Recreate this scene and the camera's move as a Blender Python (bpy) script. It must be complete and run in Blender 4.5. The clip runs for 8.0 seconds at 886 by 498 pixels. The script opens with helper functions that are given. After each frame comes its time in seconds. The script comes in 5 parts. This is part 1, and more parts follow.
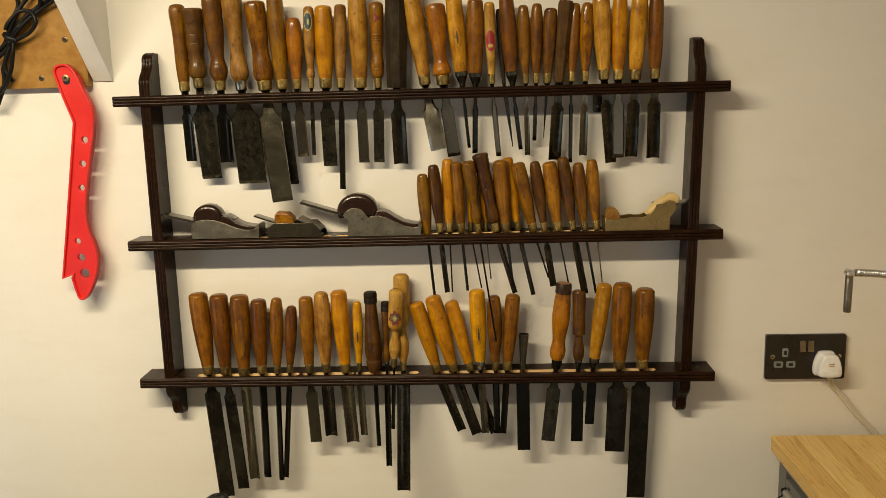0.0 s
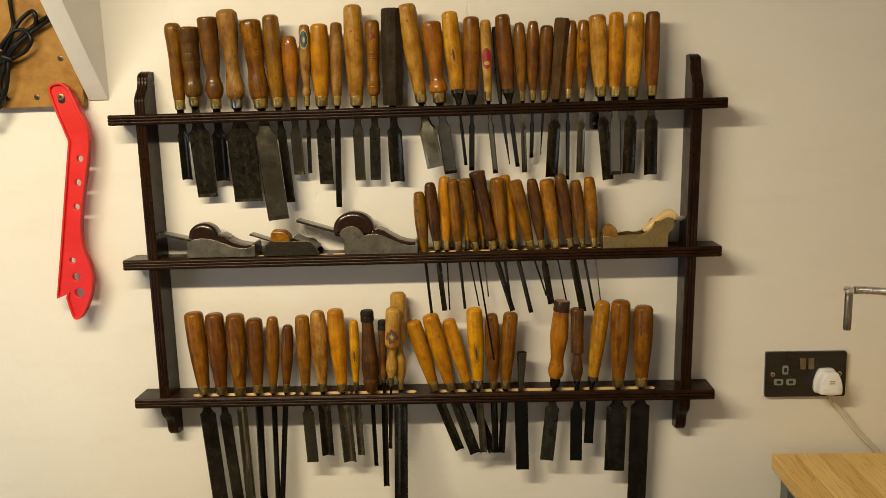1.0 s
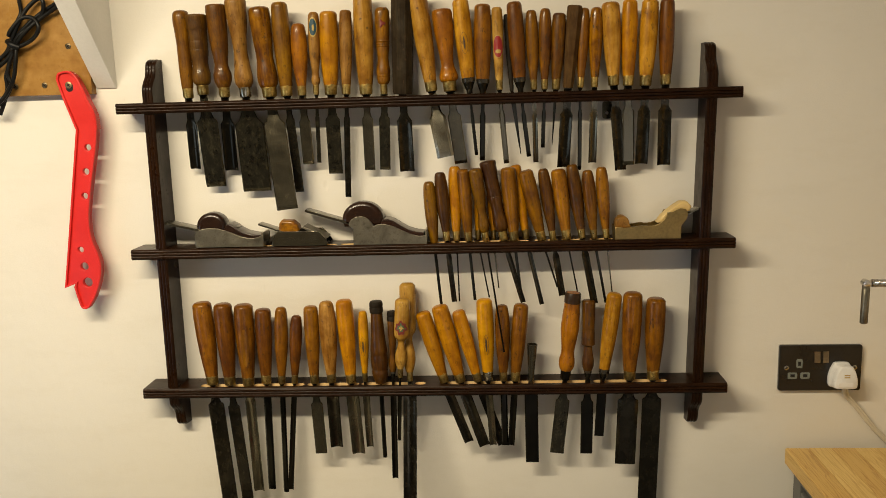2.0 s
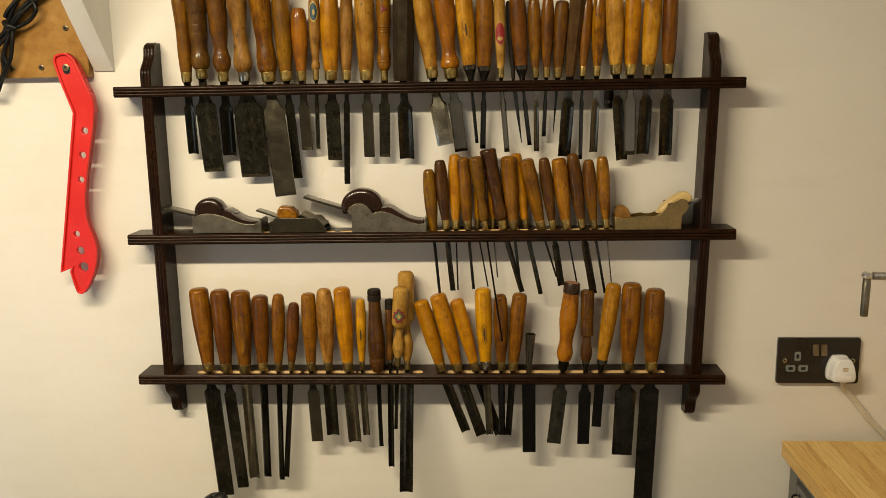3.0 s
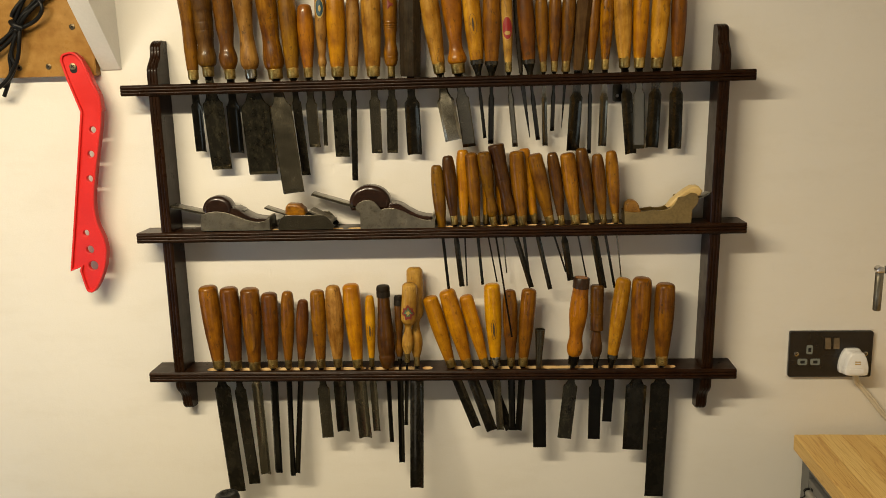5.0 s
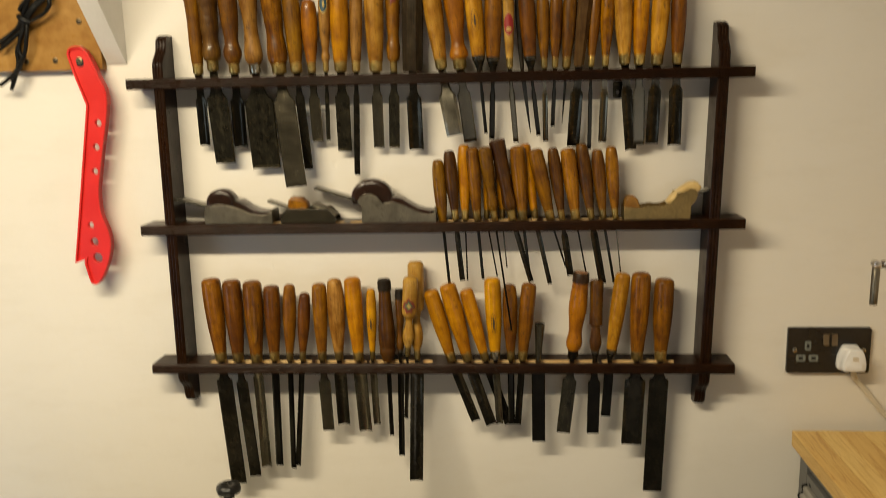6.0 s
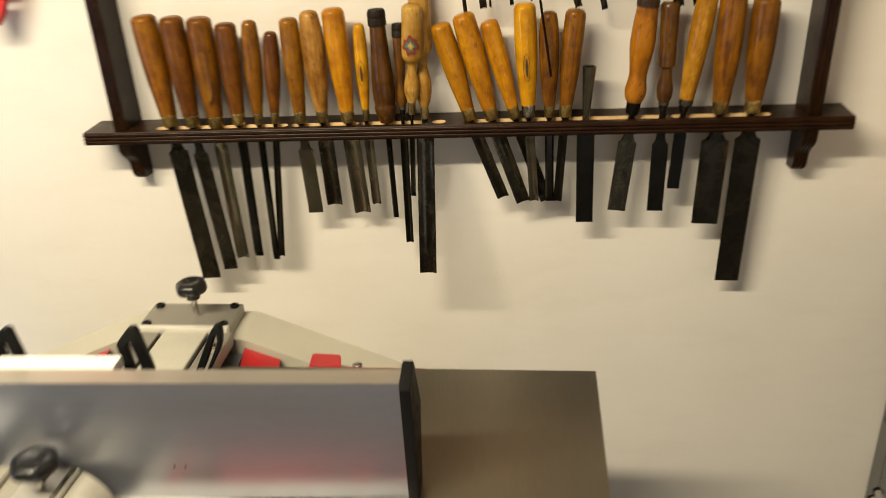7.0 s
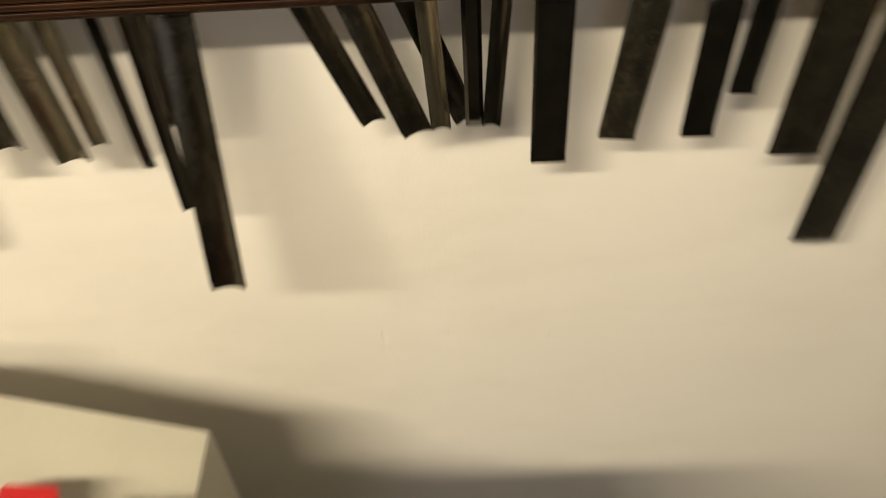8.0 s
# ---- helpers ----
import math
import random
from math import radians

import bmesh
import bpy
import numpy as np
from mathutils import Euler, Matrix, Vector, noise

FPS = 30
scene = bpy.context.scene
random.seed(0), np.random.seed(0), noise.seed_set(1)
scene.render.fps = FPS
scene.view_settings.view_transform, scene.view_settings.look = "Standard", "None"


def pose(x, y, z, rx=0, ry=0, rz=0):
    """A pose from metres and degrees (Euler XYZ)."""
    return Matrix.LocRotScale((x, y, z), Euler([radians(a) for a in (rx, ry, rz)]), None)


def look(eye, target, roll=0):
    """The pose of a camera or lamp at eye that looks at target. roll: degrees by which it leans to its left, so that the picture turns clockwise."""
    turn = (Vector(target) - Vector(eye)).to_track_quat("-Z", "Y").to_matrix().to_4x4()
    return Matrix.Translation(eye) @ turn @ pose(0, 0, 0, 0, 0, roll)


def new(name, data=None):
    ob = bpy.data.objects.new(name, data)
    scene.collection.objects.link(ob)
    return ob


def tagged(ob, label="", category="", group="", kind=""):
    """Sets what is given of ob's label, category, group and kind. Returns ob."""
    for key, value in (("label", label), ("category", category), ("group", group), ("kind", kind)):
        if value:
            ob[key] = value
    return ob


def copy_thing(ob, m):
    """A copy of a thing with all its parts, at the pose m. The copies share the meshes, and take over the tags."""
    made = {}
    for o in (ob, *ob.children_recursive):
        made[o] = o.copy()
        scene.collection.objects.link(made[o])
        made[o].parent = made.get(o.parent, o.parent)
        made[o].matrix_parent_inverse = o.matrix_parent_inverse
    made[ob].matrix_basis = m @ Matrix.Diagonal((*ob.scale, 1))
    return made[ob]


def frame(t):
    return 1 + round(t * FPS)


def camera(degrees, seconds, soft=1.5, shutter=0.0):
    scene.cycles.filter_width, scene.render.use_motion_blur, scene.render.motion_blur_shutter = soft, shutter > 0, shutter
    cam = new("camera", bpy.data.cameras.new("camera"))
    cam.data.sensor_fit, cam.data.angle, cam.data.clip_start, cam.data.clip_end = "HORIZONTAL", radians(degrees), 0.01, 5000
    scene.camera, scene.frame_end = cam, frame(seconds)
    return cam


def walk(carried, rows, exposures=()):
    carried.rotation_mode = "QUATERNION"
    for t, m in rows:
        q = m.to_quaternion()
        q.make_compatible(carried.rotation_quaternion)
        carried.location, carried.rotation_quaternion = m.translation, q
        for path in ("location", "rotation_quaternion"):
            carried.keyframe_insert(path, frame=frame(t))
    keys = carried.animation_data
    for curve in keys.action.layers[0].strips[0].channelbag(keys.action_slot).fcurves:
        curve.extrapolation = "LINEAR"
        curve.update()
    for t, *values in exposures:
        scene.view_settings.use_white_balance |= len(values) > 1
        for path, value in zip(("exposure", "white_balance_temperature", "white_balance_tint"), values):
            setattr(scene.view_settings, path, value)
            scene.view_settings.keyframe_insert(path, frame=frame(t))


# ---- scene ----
cam = camera(55.6, 8.0, soft=0.65, shutter=0.5)
PATH = [
    (0, (0.085, -1.538, 1.637), (-0.019, 0.425, 1.272), -1.5),
    (0.5, (0.09, -1.532, 1.639), (-0.02, 0.432, 1.28), -1.5),
    (1, (0.089, -1.528, 1.642), (-0.013, 0.442, 1.31), -1.7),
    (1.5, (0.092, -1.522, 1.643), (-0.023, 0.448, 1.317), -1.9),
    (1.7, (0.09, -1.517, 1.641), (-0.03, 0.45, 1.305), -1.8),
    (2.8, (0.085, -1.509, 1.638), (-0.035, 0.452, 1.266), -1.0),
    (3, (0.081, -1.506, 1.633), (-0.034, 0.456, 1.259), -0.9),
    (3.5, (0.078, -1.499, 1.632), (-0.048, 0.46, 1.247), -1.1),
    (4, (0.076, -1.489, 1.632), (-0.061, 0.467, 1.239), -1.4),
    (4.5, (0.083, -1.488, 1.635), (-0.054, 0.467, 1.235), -1.6),
    (4.7, (0.084, -1.491, 1.643), (-0.055, 0.463, 1.238), -1.6),
    (5.8, (0.079, -1.516, 1.643), (-0.058, 0.446, 1.279), -1.2),
    (6, (0.09, -1.515, 1.626), (-0.059, 0.442, 1.241), -1.2),
    (6.1, (0.102, -1.511, 1.606), (-0.055, 0.441, 1.2), -1.0),
    (6.2, (0.121, -1.495, 1.605), (-0.048, 0.444, 1.145), -0.8),
    (6.3, (0.141, -1.464, 1.611), (-0.047, 0.453, 1.073), -0.6),
    (6.4, (0.149, -1.433, 1.597), (-0.052, 0.462, 0.993), -0.4),
    (6.5, (0.163, -1.408, 1.573), (-0.068, 0.462, 0.902), -0.5),
    (6.6, (0.149, -1.386, 1.533), (-0.076, 0.469, 0.82), -0.3),
    (6.7, (0.145, -1.34, 1.511), (-0.098, 0.488, 0.737), -0.8),
    (6.8, (0.125, -1.295, 1.494), (-0.114, 0.517, 0.683), -0.9),
    (6.9, (0.103, -1.228, 1.485), (-0.132, 0.567, 0.636), -2.0),
    (7, (0.077, -1.163, 1.484), (-0.139, 0.618, 0.599), -3.2),
    (7.2, (0.037, -1.027, 1.48), (-0.084, 0.706, 0.49), -5.2),
    (7.4, (0.026, -0.917, 1.454), (0.043, 0.739, 0.334), -4.3),
    (7.5, (0.034, -0.866, 1.441), (0.089, 0.753, 0.268), -3.8),
    (7.6, (0.04, -0.806, 1.425), (0.118, 0.775, 0.204), -3.2),
    (7.8, (0.062, -0.656, 1.397), (0.097, 0.825, 0.053), -3.4),
    (8, (0.086, -0.486, 1.35), (0.045, 0.901, -0.091), -3.6),
]
EXPOSURES = [(0, -0.22, 6360, 10), (6.0, -0.22, 6360, 10), (6.3, -0.20, 6330, 10.2), (6.5, -0.18, 6270, 10.5), (6.8, 0.02, 6150, 11), (7.0, 0.23, 6090, 11.5), (7.4, 0.36, 6050, 11.5), (8, 0.46, 6060, 12)]  # seconds, stops, kelvin, tint
walk(cam, [(t, look(eye, target, roll)) for t, eye, target, roll in PATH], EXPOSURES)

# ---- light ----
world = bpy.data.worlds.new("room_world")
scene.world = world
world.use_nodes = True
world.node_tree.nodes["Background"].inputs[0].default_value = (1.0, 0.82, 0.6, 1)
world.node_tree.nodes["Background"].inputs[1].default_value = 0.02


def area_lamp(name, eye, target, size_x, size_y, watts, colour):
    data = bpy.data.lights.new(name, "AREA")
    data.shape, data.size, data.size_y = "RECTANGLE", size_x, size_y
    data.energy, data.color = watts, colour
    ob = new(name, data)
    ob.matrix_world = look(eye, target)
    return ob


# a tube parallel to the tool wall
area_lamp("tube_lamp", (-0.72, -1.20, 2.28), (-0.72, -1.07, 1.27), 1.16, 0.085, 55, (1.0, 0.84, 0.56))
# added fill lamps, unseen: cool from the left, near-neutral from behind
area_lamp("cool_side_fill", (-2.20, -1.55, 0.68), (-0.2, -0.1, 0.60), 1.0, 1.0, 7.5, (0.66, 0.83, 1.0))
area_lamp("rear_fill", (0.60, -3.24, 0.62), (0.5, 0.0, 0.55), 1.4, 0.9, 4.8, (1.0, 0.96, 0.92))


# ---- materials ----
def shader(name):
    m = bpy.data.materials.new(name)
    m.use_nodes = True
    nt = m.node_tree
    return m, nt, nt.nodes["Principled BSDF"]


def add(nt, kind, **inputs):
    n = nt.nodes.new(kind)
    for key, value in inputs.items():
        n.inputs[key.replace("_", " ")].default_value = value
    return n


def ramp(nt, source, stops):
    n = nt.nodes.new("ShaderNodeValToRGB")
    e = n.color_ramp.elements
    while len(e) < len(stops):
        e.new(0.5)
    for el, (p, c) in zip(e, stops):
        el.position, el.color = p, (*c, 1)
    nt.links.new(source, n.inputs[0])
    return n


def mixed(nt, kind, fac, a, b):
    n = nt.nodes.new("ShaderNodeMix")
    n.data_type, n.blend_type = "RGBA", kind
    if isinstance(fac, float):
        n.inputs[0].default_value = fac
    else:
        nt.links.new(fac, n.inputs[0])
    nt.links.new(a, n.inputs[6])
    nt.links.new(b, n.inputs[7])
    return n.outputs[2]


def coords(nt, scale=(1, 1, 1), shuffle=True):
    """Object coordinates in metres, stretched, and shifted object by object."""
    tc = nt.nodes.new("ShaderNodeTexCoord")
    mp = nt.nodes.new("ShaderNodeMapping")
    mp.inputs["Scale"].default_value = scale
    nt.links.new(tc.outputs["Object"], mp.inputs["Vector"])
    if shuffle:
        info = nt.nodes.new("ShaderNodeObjectInfo")
        mul = nt.nodes.new("ShaderNodeMath")
        mul.operation = "MULTIPLY"
        mul.inputs[1].default_value = 37.0
        nt.links.new(info.outputs["Random"], mul.inputs[0])
        comb = nt.nodes.new("ShaderNodeCombineXYZ")
        for i in range(3):
            nt.links.new(mul.outputs[0], comb.inputs[i])
        nt.links.new(comb.outputs[0], mp.inputs["Location"])
    return mp.outputs[0]


def noise_at(nt, vec, scale, detail=4, rough=0.6):
    n = add(nt, "ShaderNodeTexNoise", Scale=scale, Detail=detail, Roughness=rough)
    nt.links.new(vec, n.inputs["Vector"])
    return n.outputs["Fac"]


def bumped(nt, bsdf, source, strength, dist):
    b = add(nt, "ShaderNodeBump", Strength=strength, Distance=dist)
    nt.links.new(source, b.inputs["Height"])
    nt.links.new(b.outputs[0], bsdf.inputs["Normal"])


def tone(c, k):
    return tuple(min(1.0, v * k) for v in c)


def plain(name, c, rough=0.5, metal=0.0, var=0.15, fine=300, coarse=14, bump=0.1, coat=0.0, stretch=(1, 1, 1)):
    """A surface with fine grain and broad stains."""
    m, nt, b = shader(name)
    v = coords(nt, stretch)
    big, small = noise_at(nt, v, coarse), noise_at(nt, v, fine, 3)
    c1 = ramp(nt, big, [(0.3, tone(c, 1 - var)), (0.7, tone(c, 1 + var))])
    c2 = ramp(nt, small, [(0.3, (1 - var, 1 - var, 1 - var)), (0.6, (1, 1, 1))])
    nt.links.new(mixed(nt, "MULTIPLY", 0.8, c1.outputs[0], c2.outputs[0]), b.inputs["Base Color"])
    r = ramp(nt, big, [(0.3, (rough * 0.8,) * 3), (0.7, (min(1, rough * 1.2),) * 3)])
    nt.links.new(r.outputs[0], b.inputs["Roughness"])
    b.inputs["Metallic"].default_value = metal
    b.inputs["Coat Weight"].default_value = coat
    b.inputs["Coat Roughness"].default_value = 0.25
    if bump:
        bumped(nt, b, small, bump, 0.001)
    return m


def wood(name, light, deep, spots=0.35, rough=0.42, coat=0.35, axis=(260, 260, 22), dirt=(0.05, 0.03, 0.015), grime=0.85):
    """Turned wood with grain along the axis, handling stains and dark knocks."""
    m, nt, b = shader(name)
    v = coords(nt, axis)
    plainv = coords(nt)
    grain = noise_at(nt, v, 1.0, 6, 0.65)
    c1 = ramp(nt, grain, [(0.28, deep), (0.5, tuple((p + q) / 2 for p, q in zip(light, deep))), (0.72, light)])
    cloud = noise_at(nt, plainv, 28, 3)
    c2 = ramp(nt, cloud, [(0.33, (0.55, 0.44, 0.30)), (0.60, (1, 1, 1))])
    col = mixed(nt, "MULTIPLY", grime, c1.outputs[0], c2.outputs[0])
    # darker handled blotches
    blotch = noise_at(nt, coords(nt, (1, 1, 0.55)), 62, 5, 0.62)
    c4 = ramp(nt, blotch, [(0.36, (0.40, 0.29, 0.17)), (0.53, (1, 1, 1))])
    col = mixed(nt, "MULTIPLY", min(0.85, spots * grime * 1.15), col, c4.outputs[0])
    # handling grime in streaks along the grain
    streak = noise_at(nt, coords(nt, tuple(v * 0.30 for v in axis)), 1.0, 5, 0.7)
    c3 = ramp(nt, streak, [(0.34, (0.55, 0.42, 0.28)), (0.50, (1, 1, 1)), (0.75, (1.0, 1.0, 0.9))])
    col = mixed(nt, "MULTIPLY", min(1.0, 0.15 + spots * 1.3), col, c3.outputs[0])
    fleck = noise_at(nt, coords(nt, (150, 150, 70)), 1.0, 5, 0.72)
    f = ramp(nt, fleck, [(0.595, (0, 0, 0)), (0.625, (min(1.0, spots * 1.3),) * 3)])
    # small round knocks and pits
    pit = add(nt, "ShaderNodeTexVoronoi", Scale=70.0)
    nt.links.new(plainv, pit.inputs["Vector"])
    near = ramp(nt, pit.outputs["Distance"], [(0.10, (1, 1, 1)), (0.20, (0, 0, 0))])
    pick = ramp(nt, noise_at(nt, plainv, 38, 2), [(0.53, (0, 0, 0)), (0.60, (min(1.0, spots * 1.7),) * 3)])
    knock = mixed(nt, "MULTIPLY", 1.0, near.outputs[0], pick.outputs[0])
    dark = nt.nodes.new("ShaderNodeRGB")
    dark.outputs[0].default_value = (*dirt, 1)
    col = mixed(nt, "MIX", f.outputs[0], col, dark.outputs[0])
    col = mixed(nt, "MIX", knock, col, dark.outputs[0])
    info = nt.nodes.new("ShaderNodeObjectInfo")
    hsv = nt.nodes.new("ShaderNodeHueSaturation")
    val = ramp(nt, info.outputs["Random"], [(0, (0.80,) * 3), (1, (1.08,) * 3)])
    hsv.inputs["Saturation"].default_value = 1.09
    nt.links.new(val.outputs[0], hsv.inputs["Value"])
    nt.links.new(col, hsv.inputs["Color"])
    nt.links.new(hsv.outputs[0], b.inputs["Base Color"])
    r = ramp(nt, cloud, [(0.3, (rough * 1.25,) * 3), (0.7, (rough * 0.8,) * 3)])
    nt.links.new(r.outputs[0], b.inputs["Roughness"])
    b.inputs["Specular IOR Level"].default_value = 0.22
    b.inputs["Coat Weight"].default_value = coat * 0.75
    b.inputs["Coat Roughness"].default_value = 0.14
    bumped(nt, b, grain, 0.12, 0.0008)
    return m


def figured(name, light, deep):
    """Planed hardwood stave: growth rings drawn out along y, fine pores, an oiled sheen."""
    m, nt, b = shader(name)
    v = coords(nt, (1, 0.07, 1))
    bend = noise_at(nt, v, 34, 3, 0.55)
    mul = nt.nodes.new("ShaderNodeMath")
    mul.operation = "MULTIPLY"
    mul.inputs[1].default_value = 46.0
    nt.links.new(bend, mul.inputs[0])
    rings = nt.nodes.new("ShaderNodeMath")
    rings.operation = "SINE"
    nt.links.new(mul.outputs[0], rings.inputs[0])
    mid = tuple((p * 2 + q) / 3 for p, q in zip(light, deep))
    c1 = ramp(nt, rings.outputs[0], [(0.0, light), (0.72, light), (0.90, mid), (1.0, deep)])
    pores = noise_at(nt, coords(nt, (700, 14, 700)), 1.0, 3, 0.6)
    c2 = ramp(nt, pores, [(0.34, (0.74, 0.64, 0.50)), (0.52, (1, 1, 1))])
    broad = noise_at(nt, coords(nt, (9, 2, 9)), 1.0, 3)
    c3 = ramp(nt, broad, [(0.3, (0.82, 0.76, 0.66)), (0.65, (1, 1, 1))])
    col = mixed(nt, "MULTIPLY", 0.7, c1.outputs[0], c2.outputs[0])
    col = mixed(nt, "MULTIPLY", 0.9, col, c3.outputs[0])
    nt.links.new(col, b.inputs["Base Color"])
    r = ramp(nt, pores, [(0.3, (0.55,) * 3), (0.7, (0.40,) * 3)])
    nt.links.new(r.outputs[0], b.inputs["Roughness"])
    b.inputs["Specular IOR Level"].default_value = 0.35
    bumped(nt, b, pores, 0.08, 0.0006)
    return m


def tool_steel(name, base, stain, rough, amount, contrast=1.0, patches=0.0):
    """Old forged steel: tarnish clouds, rust-tan bloom and fine marks along the blade."""
    m, nt, b = shader(name)
    v = coords(nt)
    cloud = noise_at(nt, v, 42, 5, 0.65)
    c1 = ramp(nt, cloud, [(0.3, tone(base, 1 - 0.45 * contrast)), (0.55, base), (0.75, tone(base, 1 + 0.5 * contrast))])
    bloom = noise_at(nt, coords(nt, (1, 1, 0.6)), 150, 6, 0.75)
    f = ramp(nt, bloom, [(0.52, (0, 0, 0)), (0.72, (amount,) * 3)])
    spot = nt.nodes.new("ShaderNodeRGB")
    spot.outputs[0].default_value = (*stain, 1)
    col = mixed(nt, "MIX", f.outputs[0], c1.outputs[0], spot.outputs[0])
    # larger rubbed patches of the same bloom
    rub = noise_at(nt, coords(nt, (1, 1, 0.7)), 84, 7, 0.75)
    g = ramp(nt, rub, [(0.53, (0, 0, 0)), (0.66, (patches,) * 3)])
    col = mixed(nt, "MIX", g.outputs[0], col, spot.outputs[0])
    lines = noise_at(nt, coords(nt, (900, 900, 14)), 1.0, 3)
    c3 = ramp(nt, lines, [(0.35, (0.78, 0.78, 0.78)), (0.6, (1, 1, 1))])
    nt.links.new(mixed(nt, "MULTIPLY", 0.8, col, c3.outputs[0]), b.inputs["Base Color"])
    r = ramp(nt, cloud, [(0.3, (rough * 0.8,) * 3), (0.7, (rough * 1.35,) * 3)])
    nt.links.new(r.outputs[0], b.inputs["Roughness"])
    b.inputs["Metallic"].default_value = 0.88
    b.inputs["Coat Weight"].default_value = 0.16
    b.inputs["Coat Roughness"].default_value = 0.28
    bumped(nt, b, bloom, 0.12, 0.0006)
    return m


def aged_brass():
    """Ferrule brass that runs from dull brown to rubbed bright, ferrule by ferrule."""
    m, nt, b = shader("brass_aged")
    info = nt.nodes.new("ShaderNodeObjectInfo")
    c1 = ramp(nt, info.outputs["Random"], [(0, (0.34, 0.245, 0.092)), (0.5, (0.44, 0.31, 0.10)), (1, (0.66, 0.47, 0.15))])
    v = coords(nt)
    cloud = noise_at(nt, v, 130, 4, 0.65)
    c2 = ramp(nt, cloud, [(0.35, (0.42, 0.38, 0.30)), (0.6, (1, 1, 1))])
    nt.links.new(mixed(nt, "MULTIPLY", 0.9, c1.outputs[0], c2.outputs[0]), b.inputs["Base Color"])
    r = ramp(nt, cloud, [(0.3, (0.45,) * 3), (0.7, (0.24,) * 3)])
    nt.links.new(r.outputs[0], b.inputs["Roughness"])
    b.inputs["Metallic"].default_value = 0.95
    bumped(nt, b, cloud, 0.08, 0.0006)
    return m


WOODS = {
    "yellow": wood("wood_yellow", (0.62, 0.3534, 0.0781), (0.43, 0.2093, 0.0373), 0.35),
    "straw": wood("wood_straw", (0.55, 0.3208, 0.087), (0.38, 0.1906, 0.0426), 0.42),
    "umber": wood("wood_umber", (0.1537, 0.081, 0.0189), (0.0638, 0.03, 0.0072), 0.75, 0.5, 0.2),
    "pale": wood("wood_pale", (0.62, 0.4092, 0.1376), (0.45, 0.2604, 0.071), 0.3),
    "bright": wood("wood_bright_yellow", (0.7, 0.36, 0.0089), (0.56, 0.26, 0.0059), 0.12, 0.3, 0.35),
    "honey": wood("wood_honey", (0.6, 0.28, 0.0096), (0.42, 0.17, 0.0059), 0.3, 0.35, 0.3),
    "orange": wood("wood_orange", (0.45, 0.182, 0.017), (0.26, 0.092, 0.0081), 0.45),
    "ochre": wood("wood_ochre", (0.38, 0.172, 0.0148), (0.22, 0.09, 0.0074), 0.55),
    "tan": wood("wood_tan", (0.42, 0.2372, 0.0799), (0.25, 0.1302, 0.0373), 0.5, 0.5, 0.1),
    "tanbrown": wood("wood_tan_brown", (0.315, 0.132, 0.0148), (0.15, 0.057, 0.0074), 0.55),
    "drab": wood("wood_drab_tan", (0.285, 0.132, 0.0192), (0.135, 0.056, 0.0081), 0.5),
    "olive": wood("wood_olive_brown", (0.27, 0.14, 0.0178), (0.145, 0.066, 0.0074), 0.5),
    "brown": wood("wood_brown", (0.205, 0.092, 0.0133), (0.08, 0.032, 0.0052), 0.7),
    "redbrown": wood("wood_red_brown", (0.225, 0.086, 0.0126), (0.105, 0.036, 0.0059), 0.5),
    "dark": wood("wood_dark_brown", (0.11, 0.047, 0.0089), (0.045, 0.018, 0.0044), 0.7),
    "ebony": wood("wood_blackish_brown", (0.045, 0.022, 0.010), (0.017, 0.009, 0.005), 0.5),
    "grey": wood("wood_weathered", (0.12, 0.068, 0.024), (0.06, 0.032, 0.012), 0.4, 0.65, 0.0),
    "black": wood("wood_blackened", (0.026, 0.018, 0.009), (0.008, 0.006, 0.0035), 0.3, 0.65, 0.05),
    "patchy": wood("wood_patchy_varnish", (0.52, 0.24, 0.0222), (0.15, 0.05, 0.0074), 0.8, 0.25, 0.6),
    "mottled": wood("wood_mottled_varnish", (0.34, 0.155, 0.020), (0.15, 0.060, 0.009), 0.85, 0.3, 0.45),
    "charred": wood("wood_sooty_grey", (0.043, 0.030, 0.014), (0.011, 0.008, 0.0045), 0.6, 0.75, 0.0),
}
STEELS = {
    "dark": tool_steel("steel_dark", (0.016, 0.0138, 0.0094), (0.060, 0.056, 0.033), 0.17, 0.3, 1.1, 0.2),
    "mid": tool_steel("steel_mid", (0.037, 0.032, 0.0215), (0.085, 0.068, 0.040), 0.19, 0.4, 1.1, 0.3),
    "patina": tool_steel("steel_patina", (0.042, 0.037, 0.0235), (0.17, 0.14, 0.078), 0.28, 0.7, 0.75, 0.5),
    "grey": tool_steel("steel_grey", (0.125, 0.110, 0.076), (0.075, 0.063, 0.041), 0.21, 0.3, 0.5),
    "socket": tool_steel("steel_socket", (0.105, 0.093, 0.072), (0.05, 0.04, 0.028), 0.24, 0.4, 0.7),
    "bright": plain("steel_bright", (0.42, 0.39, 0.31), 0.24, 1.0, 0.25, 300, 40, 0.06),
}
BRASS = aged_brass()
ROCKER = plain("rocker_bronze", (0.26, 0.20, 0.125), 0.35, 0.9, 0.2, 300, 60, 0.03)
BRASS_BODY = plain("brass_body", (0.30, 0.215, 0.085), 0.38, 0.95, 0.25, 200, 30, 0.08)
FERRULES = {"brass": BRASS, "steel": STEELS["socket"], "dark": STEELS["dark"], "black": WOODS["black"], "steelcap": STEELS["bright"]}
